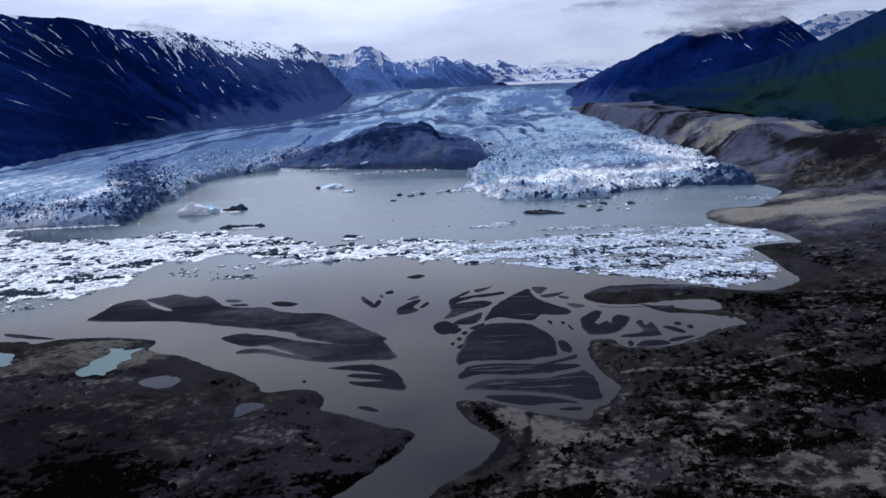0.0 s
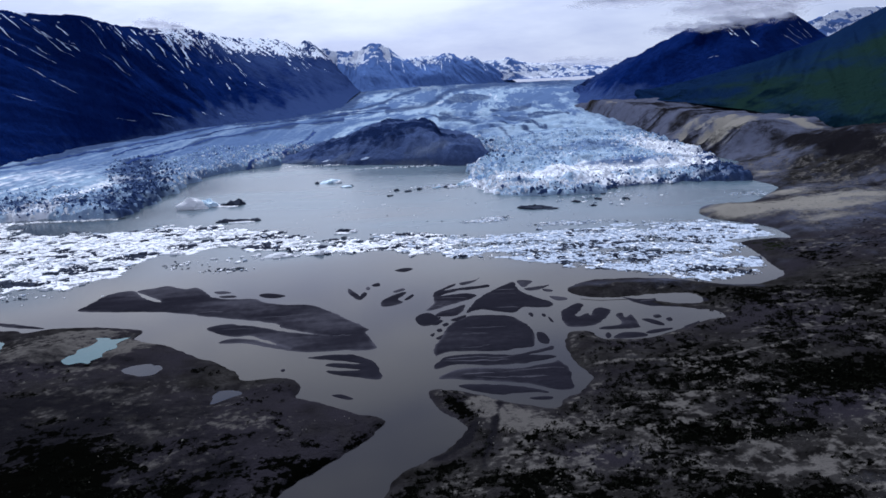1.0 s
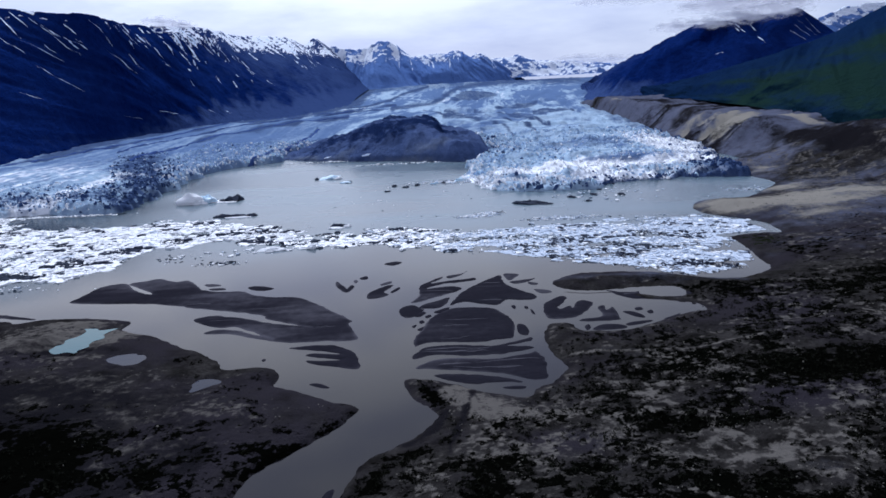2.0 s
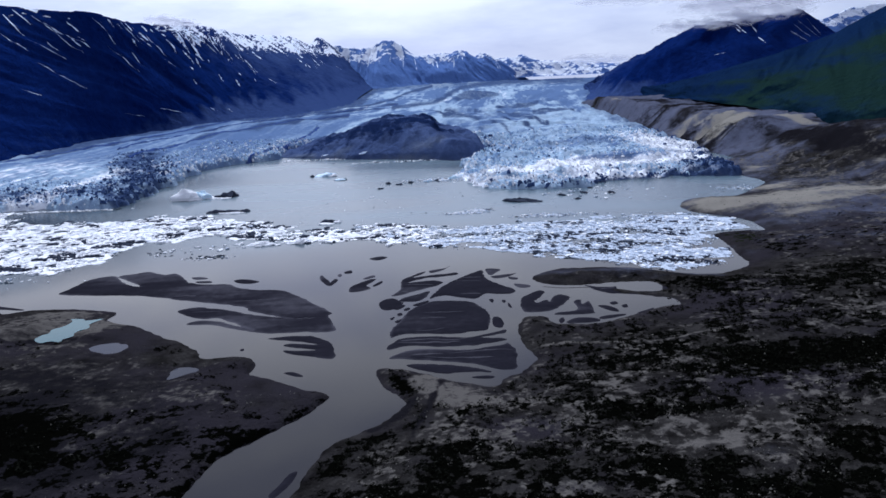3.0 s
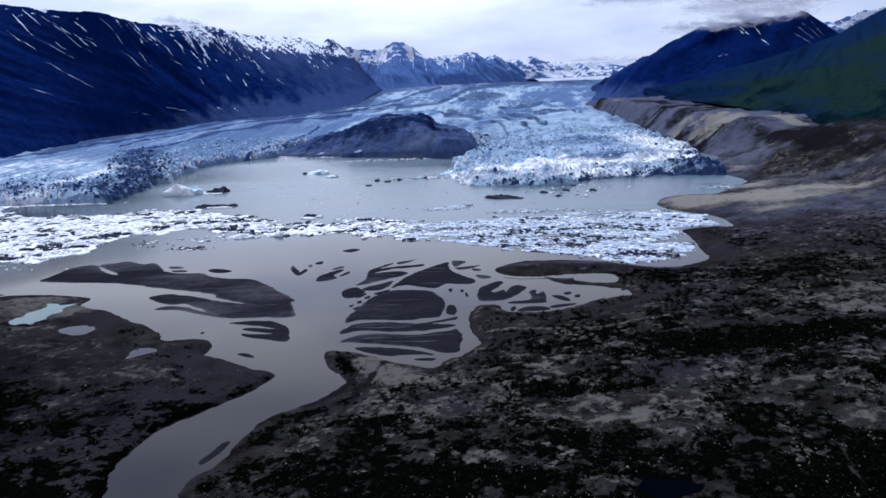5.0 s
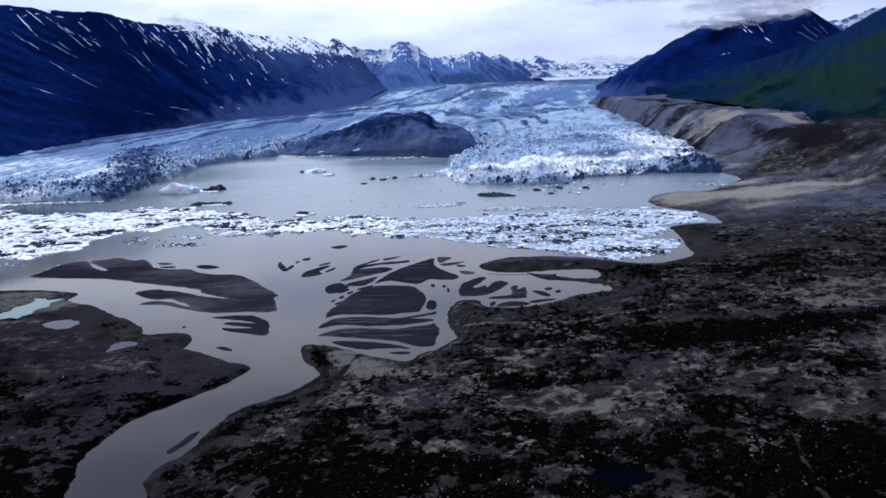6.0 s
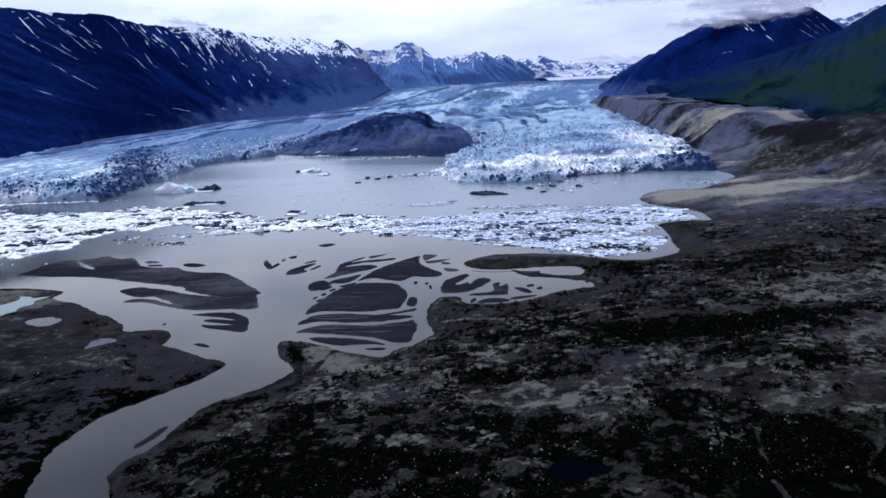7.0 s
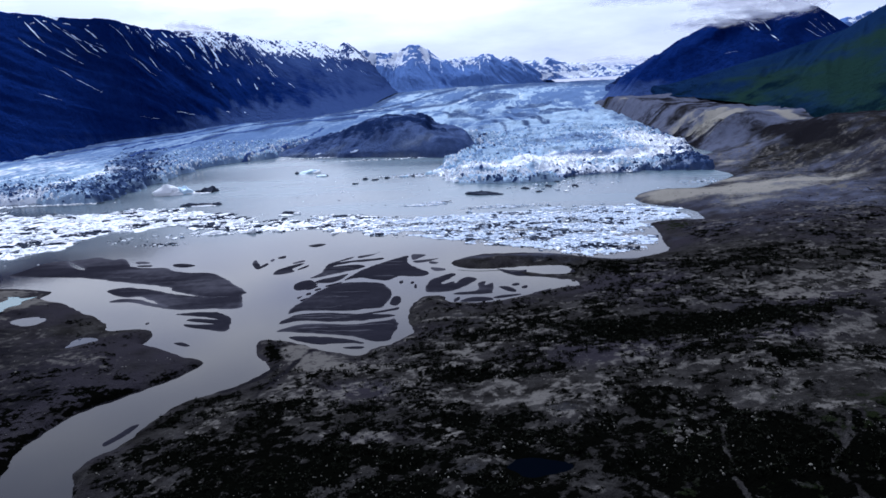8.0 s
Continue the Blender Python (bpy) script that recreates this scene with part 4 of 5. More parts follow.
glacier = mesh_object("glacier", v, f, M_ICE, True, (("debris", np.clip(debris, 0, 1)), ("bright", np.clip(bright, 0, 1)), ("stripe", np.clip(stripe, 0, 1))))
tagged(glacier, "crevassed blue-white valley glacier with dark moraine bands", "glacier")


for k, (width, line) in enumerate(WEST_BANDS[:4]):
    line = spline(line, 14, False)
    line = line[line[:, 1] < 2050]
    t = np.gradient(line, axis=0)
    side = np.stack([t[:, 1], -t[:, 0]], 1) / np.linalg.norm(t, axis=1, keepdims=True)
    across = np.linspace(-1, 1, 7)
    w = 2.4 * width * 0.55 * (0.6 + line[:, 1] / 2600) * (0.4 + 1.2 * fbm(line[:, 0], line[:, 1], 40, 3, k + 2))
    drift = (fbm(line[:, 0], line[:, 1], 160, 2, k) - 0.5) * 14
    p = line[:, None, :] + side[:, None, :] * (across[None, :] * w[:, None] + drift[:, None])[..., None]
    z, d = ice_height(p[..., 0].ravel(), p[..., 1].ravel())
    crest = ((1 - across ** 2) * 2.2 - 0.6)[None, :] * (0.6 + 0.8 * fbm(p[..., 0], p[..., 1], 12, 3, k))
    v = np.concatenate([p.reshape(-1, 2), (z + crest.ravel())[:, None]], 1)
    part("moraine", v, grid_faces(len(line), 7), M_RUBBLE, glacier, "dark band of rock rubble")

# broken ice towers along the fronts
SIDES = 5


def blocks(px, py, pz, size, height, rng, lean=0.25, top=0.55, point=1.0):
    """Many tapered, tilted lumps with five sides, as vertices and faces."""
    n = len(px)
    ang = np.sort(rng.rand(n, SIDES), axis=1) * 2 * np.pi + rng.rand(n, 1) * 6.3
    rad = size[:, None] * (0.65 + 0.5 * rng.rand(n, SIDES))
    low = np.stack([px[:, None] + rad * np.cos(ang), py[:, None] + rad * np.sin(ang), np.repeat(pz[:, None] - 0.35 * height[:, None], SIDES, 1)], -1)
    shift = (rng.rand(n, 1, 2) - 0.5) * 2 * lean * height[:, None, None]
    shrink = top * (0.6 + 0.8 * rng.rand(n, SIDES, 1))
    high = np.concatenate([np.stack([px, py], 1)[:, None, :] + (low[..., :2] - np.stack([px, py], 1)[:, None, :]) * shrink + shift,
                           (pz[:, None] + height[:, None] * (0.6 + 0.5 * rng.rand(n, SIDES)))[..., None]], -1)
    peak = np.concatenate([np.stack([px, py], 1) + shift[:, 0] * 1.1, (pz + height * (0.85 + point * (0.1 + 0.3 * rng.rand(n))))[:, None]], 1)
    verts = np.concatenate([low, high, peak[:, None, :]], 1)
    one = [(a, (a + 1) % SIDES, SIDES + (a + 1) % SIDES, SIDES + a) for a in range(SIDES)]
    tip = [(SIDES + a, SIDES + (a + 1) % SIDES, 2 * SIDES) for a in range(SIDES)]
    step = (np.arange(n) * (2 * SIDES + 1))[:, None, None]
    return verts.reshape(-1, 3), [tuple(q) for q in (np.array(one)[None] + step).reshape(-1, 4).tolist()] + [tuple(q) for q in (np.array(tip)[None] + step).reshape(-1, 3).tolist()]


rng = np.random.RandomState(11)
n = 60000
sx, sy = rng.uniform(-480, 390, n), rng.uniform(600, 1150, n)
sz, sd = ice_height(sx, sy)
lobe = np.maximum(0.95 * np.exp(-(line_distance(sx, sy, LOBE) / 34) ** 2), 0.6 * np.exp(-(line_distance(sx, sy, FRONT) / 38) ** 2))
ok = (sd > 1) & (rng.rand(n) < 0.10 + 0.8 * np.exp(-sd / 90.0)) & ~((sx < -330) & (sy > 760) & (lobe < 0.35))
sx, sy, sz, sd, lobe = sx[ok], sy[ok], sz[ok], sd[ok], lobe[ok]
dirt = fbm(sx, sy, 14, 3, 6)
# The east front term paints crevasse shade with dark blocks; the rest is dirt.
soiled = rng.rand(len(sx)) < 2.0 * (np.where(sx > 95, 0.8 * np.exp(-sd / 14.0), 0.0) + 0.025) * smooth(0.3, 0.65, dirt) + 1.2 * np.clip(lobe, 0, 1) * smooth(0.08, 0.45, dirt) + np.where((sx > 295) & (sy < 765 + 0.8 * (sx - 330)), 0.85, 0)
size = 0.9 + 2.3 * rng.rand(len(sx)) ** 3
tall = size * (0.5 + 0.8 * rng.rand(len(sx))) * (0.55 + 0.45 * np.exp(-sd / 60))
# More white blocks along the sunlit band painted on the east lobe.
crest = 1.4 * np.exp(-(((sx - 190) / 115) ** 2 + ((sy - 735 - 0.15 * (sx - 190)) / 32) ** 2)) + 0.7 * np.exp(-(((sx - 150) / 90) ** 2 + ((sy - 680) / 22) ** 2)) + 1.2 * np.exp(-(((sx - 340) / 45) ** 2 + ((sy - 880) / 140) ** 2)) + 0.5 * np.exp(-sd / 25.0)
blue = ~soiled & (rng.rand(len(sx)) < 0.14) & (crest < 0.6)
worn = ~soiled & ~blue & (rng.rand(len(sx)) > 0.1 + crest)
for pick, mat, label in ((~soiled & ~blue & ~worn, M_FLOE, "broken white ice towers"), (worn, M_PALEICE, "broken pale blue ice towers"), (blue, M_BLUE, "broken blue ice towers"), (soiled, M_GREYICE, "broken towers of soiled and shade-darkened ice")):
    v, f = blocks(sx[pick], sy[pick], sz[pick], size[pick], tall[pick], rng)
    part("broken_ice", v, f, mat, glacier, label, False, "stuff")

# ---- nunatak ----
NUN = spline([(-205, 1030), (-180, 1005), (-132, 977), (-59, 950), (18, 922), (86, 893), (114, 960), (110, 1060), (70, 1180), (-20, 1220), (-110, 1200), (-200, 1110)], 5)
nx, ny = np.arange(-240, 135, 2.4), np.arange(880, 1240, 2.4)
X, Y = [a.ravel() for a in np.meshgrid(nx, ny, indexing="ij")]
D = signed(X, Y, NUN) + (fbm(X, Y, 25, 4, 7) - 0.5) * 10
HILL_X = [-180, -143, -101, -71, -48, -21, 16, 36, 46, 68, 96, 106]
HILL_Z = [7, 17, 26, 38, 43, 45, 46, 41, 28, 25, 25, 12]
hump = np.interp(X + (fbm(X, Y, 30, 3, 5) - 0.5) * 16, HILL_X, HILL_Z)
Z = np.where(D > 0, hump * np.clip((D + 4) / (66 - 44 * smooth(20, 60, X)), 0, 1) ** 0.75 + (11 * (ridged(X * 0.8 + Y * 0.6, Y * 0.8 - X * 0.6, 34, 5, 3) - 0.55) + 6 * (fbm(X, Y, 11, 3, 2) - 0.5)) * smooth(0, 30, D), 0.5 * D)
sand = patches(X, Y, [(30, 935, 60, 20, 0.6), (-90, 975, 25, 8, 0.7), (-150, 990, 20, 8, 0.6)]) + 0.55 * smooth(9, 2, Z) * (0.3 + fbm(X, Y, 30, 3, 4))
lichen = 0.16 + 0.42 * smooth(18, 40, Z) + 1.9 * (fbm(X * 0.8, Y * 0.7, 34, 5, 12, 0.62) - 0.46) + 0.28 * smooth(-70, -120, X) - 0.5 * patches(X, Y, [(40, 940, 60, 40, 1.0)])
v, f, sand, lichen = compact(np.stack([X, Y, Z], 1), grid_faces(len(nx), len(ny), D > -6), sand, lichen)
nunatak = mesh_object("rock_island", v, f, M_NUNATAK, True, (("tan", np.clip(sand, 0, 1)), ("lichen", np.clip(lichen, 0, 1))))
tagged(nunatak, "bare dark grey rock hill ringed by glacier ice", "rock hill")


def hill_height(x, y):
    """The rock hill's height at a place, from its nearest mesh point."""
    k = np.argmin((v[:, 0] - x) ** 2 + (v[:, 1] - y) ** 2)
    return v[k, 2]


for px, py, pw, pd in ((-62, 954, 7, 1.5), (-118, 976, 6, 1.5)):
    a = np.linspace(0, 2 * np.pi, 14)[:-1]
    ring = [(px + pw * np.cos(t) * (0.7 + 0.5 * fbm(t * 3, px, 1.0, 2, 3)), py + pd * np.sin(t) * (0.7 + 0.5 * fbm(t * 3, py, 1.0, 2, 5))) for t in a]
    pts = [(x, y, hill_height(x, y) + 0.5) for x, y in ring] + [(px, py, hill_height(px, py) + 1.4)]
    part("snow_patch", pts, [(k, (k + 1) % 13, 13) for k in range(13)], M_SNOW, nunatak, "leftover patch of white snow")

# ---- mountains ----
def mountain(name, foot, crest, mat, label, gully=30.0, depth=14.0, nu=320, nv=70, power=1.0, snow=None, seed=0, back=500.0, streaks=(), shrubs=0.0, jag=0.5, steep=0.35, growth=False, talus_haze=(-9e3, -8e3)):
    """A mountainside between its foot and its crest, cut by gullies, with a far side. streaks: snow lying in gullies,
    as (share of the length and of the height at the top, the same at the bottom, width in metres)."""
    cut = lambda p: np.stack([np.interp(np.linspace(0, 1, nu), np.linspace(0, 1, len(p)), p[:, k]) for k in range(3)], 1)
    a, b = cut(spline(foot, 16, False)), cut(spline(crest, 16, False))
    along = np.concatenate([[0], np.cumsum(np.linalg.norm(np.diff(b[:, :2], axis=0), axis=1))])
    span = np.linalg.norm(b - a, axis=1).mean()
    out = b - a
    out = out[:, :2] / np.linalg.norm(out[:, :2], axis=1, keepdims=True)

    def surface(row, up, lift=0.0):
        """Points of the mountainside at fractional rows and shares of the height."""
        pick = lambda q: np.stack([np.interp(row, np.arange(nu), q[:, k]) for k in range(q.shape[1])], -1)
        pa, pb, po, U = pick(a), pick(b), pick(out), np.interp(row, np.arange(nu), along)
        w = np.minimum(up, 1)
        p = pa + (pb - pa) * w[..., None]
        p[..., 2] = pa[..., 2] + (pb[..., 2] - pa[..., 2]) * w ** power
        over = np.maximum(up - 1, 0)
        p[..., :2] += po * (over * back / 0.25)[..., None]
        p[..., 2] -= over * 4 * (pb[..., 2] - pa[..., 2])
        slant = U + up * span * steep
        cuts = ridged(slant, up * span * 0.16, gully, 4, seed)
        big = fbm(slant, up * span * 0.6, gully * 5, 4, seed + 3) - 0.5
        body = smooth(0.0, 0.35, up) * (1 - 0.85 * smooth(0.8, 1.0, up))
        p[..., :2] -= po * ((cuts - 0.5) * depth * 1.1 * body + lift)[..., None]
        p[..., :2] -= po * (big * depth * 2.2 * body)[..., None]
        p[..., 2] += (cuts - 0.5) * depth * body + big * depth * 1.6 * body + lift
        p[..., 2] += (fbm(U, up * 0, gully * 0.9, 5, seed + 5, 0.6) - 0.48) * depth * jag * smooth(0.75, 1.0, up)
        return p, cuts, U

    up, row = np.meshgrid(np.linspace(0, 1.25, nv), np.arange(nu), indexing="xy")
    p, cuts, U = surface(row.astype(float), up)
    attributes = []
    if snow:
        low, high, amount, near, far = (*snow, -9e3, -8e3)[:5]
        s = (0.5 - cuts) * 1.3 + amount * smooth(low, high, p[..., 2]) * (0.2 + 0.8 * smooth(near, far, p[..., 1])) + (fbm(U, up * span, gully * 2.5, 4, seed + 2) - 0.5) * 1.2 + (fbm(U - up * span * 0.5, up * span * 1.4, gully * 0.45, 4, seed + 7, 0.6) - 0.5) * 1.6
        # The scree tone grows with distance as painted haze, besides talus at the foot.
        attributes = [("snow", np.clip(s * smooth(low, high, p[..., 2]), 0, 1)), ("scree_haze", smooth(*talus_haze, p[..., 1]) * np.maximum(0.75 * smooth(1500, 3000, p[..., 1]) * (0.6 + 0.8 * fbm(U, up * span, 120, 4, seed + 1)), (0.22 + 0.78 * smooth(1100, 2000, p[..., 1])) * smooth(0.28 + 0.20 * smooth(1500, 2600, p[..., 1]), 0.08, up + 0.30 * (fbm(U, up * span, 90, 4, seed) - 0.5)))),
                      ("shrubs", shrubs * smooth(0.75, 0.3, up))]
    if growth:
        band = fbm(U * 0.4 + up * span * 0.5, up * span * 1.5 - U * 0.25, 80, 5, seed + 8, 0.6)
        # Green fades with distance into the blue painted for haze.
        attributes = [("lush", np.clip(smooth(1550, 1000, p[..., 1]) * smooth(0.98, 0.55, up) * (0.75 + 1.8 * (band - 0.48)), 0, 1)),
                      ("thicket", np.clip(0.45 * smooth(0.45, 0.1, up) + 1.8 * (fbm(U * 0.62 + up * span * 0.5, up * span * 1.3 - U * 0.35, 46, 5, seed + 9, 0.62) - 0.46), 0, 1))]
    ob = mesh_object(name, p.reshape(-1, 3), grid_faces(nu, nv), mat, True, attributes)
    for k, (share, top, low_share, bottom, width) in enumerate(streaks):
        t = np.linspace(0, 1, 14)
        ups = top + (bottom - top) * t
        mid = np.interp((share + (low_share - share) * t) * along[-1], along, np.arange(nu)) + (fbm(t * 60, t * 0 + k * 9.0, 14, 3, k) - 0.5) * 5 * nu / along[-1]
        half = width * 0.5 * nu / along[-1] * np.sin(np.pi * np.clip(t * 0.96 + 0.02, 0, 1)) ** 0.6 * (0.45 + 1.1 * fbm(t * 50, t * 0 + k * 5.0, 9, 3, k + 3))
        half = half * smooth(0.30, 0.46, fbm(t * 70 + k * 31.0, t * 0 + 4.0, 16, 3, k + 1)) + 0.02
        rows = mid[:, None] + half[:, None] * np.linspace(-1, 1, 4)[None, :]
        q, _, _ = surface(rows, np.repeat(ups[:, None], 4, 1), 1.6)
        part("snow_streak", q.reshape(-1, 3), grid_faces(14, 4), M_SNOW, ob, "old white snow in a gully")
    return tagged(ob, label, "mountain")


rng = np.random.RandomState(5)
left_streaks = [(0.252, 0.61, 0.265, 0.42, 4), (0.248, 0.43, 0.253, 0.38, 4), (0.238, 0.81, 0.247, 0.68, 5), (0.239, 0.94, 0.246, 0.80, 8), (0.243, 0.97, 0.249, 0.88, 7), (0.251, 0.94, 0.261, 0.81, 8),
                (0.256, 0.90, 0.262, 0.83, 8), (0.265, 0.83, 0.272, 0.73, 7), (0.279, 0.95, 0.293, 0.80, 6), (0.344, 0.86, 0.359, 0.76, 6), (0.369, 0.64, 0.384, 0.58, 6), (0.312, 0.24, 0.334, 0.17, 7),
                (0.282, 0.23, 0.290, 0.19, 5), (0.412, 0.18, 0.423, 0.14, 7), (0.334, 0.98, 0.338, 0.90, 12), (0.446, 0.86, 0.458, 0.62, 9), (0.43, 0.92, 0.437, 0.74, 9), (0.46, 0.15, 0.468, 0.12, 7)]
for _ in range(28):
    share, high, drop = 0.24 + 0.32 * rng.rand(), 0.72 + 0.27 * rng.rand(), 0.03 + 0.17 * rng.rand() ** 1.6
    left_streaks.append((share, high, share + drop * (0.04 + 0.07 * rng.rand()), high - drop, 3 + 7 * rng.rand()))
for _ in range(80):
    share, high, drop = 0.40 + 0.55 * rng.rand(), 0.36 + 0.60 * rng.rand() ** 0.7, 0.025 + 0.10 * rng.rand() ** 1.6
    left_streaks.append((share, high, share + drop * (0.02 + 0.12 * rng.rand()), high - drop, 3 + 8 * rng.rand() ** 2))
left_streaks = [(p, q, p + 1.3 * (r - p), h, w) for p, q, r, h, w in left_streaks]
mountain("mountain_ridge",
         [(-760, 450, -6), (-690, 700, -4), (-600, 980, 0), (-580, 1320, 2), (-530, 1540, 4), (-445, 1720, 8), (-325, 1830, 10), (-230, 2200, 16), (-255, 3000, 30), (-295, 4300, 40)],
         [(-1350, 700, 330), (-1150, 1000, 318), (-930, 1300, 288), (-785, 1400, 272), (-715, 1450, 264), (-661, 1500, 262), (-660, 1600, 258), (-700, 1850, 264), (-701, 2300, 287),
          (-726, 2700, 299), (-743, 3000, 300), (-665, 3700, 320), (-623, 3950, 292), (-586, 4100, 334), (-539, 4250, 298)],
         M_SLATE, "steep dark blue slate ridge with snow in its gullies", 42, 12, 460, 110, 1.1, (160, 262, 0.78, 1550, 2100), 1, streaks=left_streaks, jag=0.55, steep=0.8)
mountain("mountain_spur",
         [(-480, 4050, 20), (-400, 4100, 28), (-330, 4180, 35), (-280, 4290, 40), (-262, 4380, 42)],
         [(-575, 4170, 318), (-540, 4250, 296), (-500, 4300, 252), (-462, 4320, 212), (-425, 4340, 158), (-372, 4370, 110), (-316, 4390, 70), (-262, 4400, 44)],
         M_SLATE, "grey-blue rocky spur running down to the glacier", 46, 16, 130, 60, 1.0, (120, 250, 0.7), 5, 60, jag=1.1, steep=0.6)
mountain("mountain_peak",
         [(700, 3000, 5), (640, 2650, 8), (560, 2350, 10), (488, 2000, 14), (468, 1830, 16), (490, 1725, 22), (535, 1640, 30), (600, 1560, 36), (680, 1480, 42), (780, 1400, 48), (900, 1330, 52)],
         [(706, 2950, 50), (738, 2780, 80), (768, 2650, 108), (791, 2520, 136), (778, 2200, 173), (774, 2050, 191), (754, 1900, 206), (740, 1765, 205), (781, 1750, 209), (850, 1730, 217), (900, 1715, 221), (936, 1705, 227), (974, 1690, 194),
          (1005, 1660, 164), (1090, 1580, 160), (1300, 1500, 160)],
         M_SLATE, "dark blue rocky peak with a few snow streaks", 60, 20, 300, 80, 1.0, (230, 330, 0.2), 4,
         streaks=[(0.702, 0.9, 0.731, 0.78, 6), (0.707, 0.86, 0.721, 0.8, 6), (0.721, 0.89, 0.741, 0.79, 4), (0.752, 0.71, 0.769, 0.61, 5), (0.78, 0.77, 0.8, 0.74, 6), (0.775, 0.89, 0.8, 0.86, 6), (0.779, 0.95, 0.8, 0.9, 5), (0.777, 0.84, 0.798, 0.8, 4), (0.739, 0.47, 0.745, 0.51, 4)], shrubs=0.25, jag=0.6, steep=1.0, talus_haze=(1350, 1750))
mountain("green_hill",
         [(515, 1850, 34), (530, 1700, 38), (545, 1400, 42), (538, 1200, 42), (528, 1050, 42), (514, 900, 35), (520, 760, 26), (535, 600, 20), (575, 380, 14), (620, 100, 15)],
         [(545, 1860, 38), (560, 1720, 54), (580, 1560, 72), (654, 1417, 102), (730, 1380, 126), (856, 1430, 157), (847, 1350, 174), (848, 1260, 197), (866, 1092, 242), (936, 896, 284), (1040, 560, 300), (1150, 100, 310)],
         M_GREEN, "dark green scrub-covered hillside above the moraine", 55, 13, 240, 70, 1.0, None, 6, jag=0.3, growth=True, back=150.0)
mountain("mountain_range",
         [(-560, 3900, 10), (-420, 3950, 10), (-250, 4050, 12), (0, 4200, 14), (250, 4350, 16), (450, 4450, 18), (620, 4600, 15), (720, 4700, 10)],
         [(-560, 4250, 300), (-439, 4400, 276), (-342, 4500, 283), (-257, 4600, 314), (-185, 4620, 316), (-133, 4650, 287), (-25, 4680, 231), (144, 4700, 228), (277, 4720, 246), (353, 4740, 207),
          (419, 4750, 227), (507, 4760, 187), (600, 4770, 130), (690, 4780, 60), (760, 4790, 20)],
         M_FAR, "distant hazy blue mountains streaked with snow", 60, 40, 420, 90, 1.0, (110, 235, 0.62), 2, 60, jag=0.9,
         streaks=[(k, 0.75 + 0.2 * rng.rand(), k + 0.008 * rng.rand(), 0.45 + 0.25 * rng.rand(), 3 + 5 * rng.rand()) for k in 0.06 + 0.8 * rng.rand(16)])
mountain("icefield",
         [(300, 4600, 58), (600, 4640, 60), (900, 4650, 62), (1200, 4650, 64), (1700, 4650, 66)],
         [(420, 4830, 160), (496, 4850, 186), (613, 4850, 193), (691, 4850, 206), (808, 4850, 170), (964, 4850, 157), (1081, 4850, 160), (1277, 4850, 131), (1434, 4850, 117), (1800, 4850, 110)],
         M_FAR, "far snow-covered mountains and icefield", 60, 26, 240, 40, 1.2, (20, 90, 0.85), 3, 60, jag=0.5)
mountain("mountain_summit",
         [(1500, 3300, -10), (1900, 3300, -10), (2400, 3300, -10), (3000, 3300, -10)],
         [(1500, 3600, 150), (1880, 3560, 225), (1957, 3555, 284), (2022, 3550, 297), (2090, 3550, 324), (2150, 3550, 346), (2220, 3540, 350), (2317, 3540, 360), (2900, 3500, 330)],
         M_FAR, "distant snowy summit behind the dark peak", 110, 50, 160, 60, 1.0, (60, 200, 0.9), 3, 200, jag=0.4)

# ---- icebergs ----
def lump(w, d, h, seed, sharp=1.0, base=-1.0, detail=3):
    """A faceted block of ice, w by d by h metres, whose foot is under water."""
    bm = bmesh.new()
    bmesh.ops.create_icosphere(bm, subdivisions=detail, radius=1.0)
    for v in bm.verts:
        c = v.co.copy()
        k = 1 + 0.55 * sharp * (noise.noise(c * 1.3 + Vector((seed * 7.1, 0, 3))) + 0.5 * noise.noise(c * 3.1 + Vector((0, seed * 3.7, 1))))
        up = max(c.z, 0) ** 0.7 * (0.75 + 0.7 * noise.noise(Vector((c.x * 1.6 + seed, c.y * 1.6, seed * 2.0))))
        v.co = Vector((c.x * k * w / 2, c.y * k * d / 2, up * h if c.z > 0 else base * min(1.0, -c.z * 4)))
    return bm


def bm_part(name, bm, mat, parent, at=(0, 0, 0), label=""):
    me = bpy.data.meshes.new(name)
    bm.to_mesh(me)
    bm.free()
    me.materials.append(mat)
    ob = new(name, me)
    ob.location, ob.parent = at, parent
    return tagged(ob, label)


def iceberg(x, y, turn, pieces, label):
    berg = new("iceberg")
    berg.matrix_basis = pose(x, y, 0, 0, 0, turn)
    for k, (name, mat, px, py, w, d, h) in enumerate(pieces):
        bm_part(name, lump(w, d, h, x * 0.013 + k, 1.0), mat, berg, (px, py, 0), {"debris": "dark rock debris on the ice", "shelf": "low white ice shelf"}.get(name, ""))
    return tagged(berg, label, "iceberg", "icebergs on the lake")


iceberg(-201, 676, 8, [("block", M_FLOE, -9, 0, 28, 16, 11), ("block", M_BLUE, 3, 2, 18, 12, 8), ("block", M_FLOE, -2, -5, 15, 8, 4), ("shelf", M_FLOE, 15, 1, 26, 9, 1.8), ("debris", M_DIRTY, 30, 0, 16, 12, 5.5), ("debris", M_DIRTY, 22, 1, 12, 9, 3.0), ("shelf", M_FLOE, 27, -7, 14, 5, 1.2)], "large blue-white iceberg with a dark rubble-covered end")
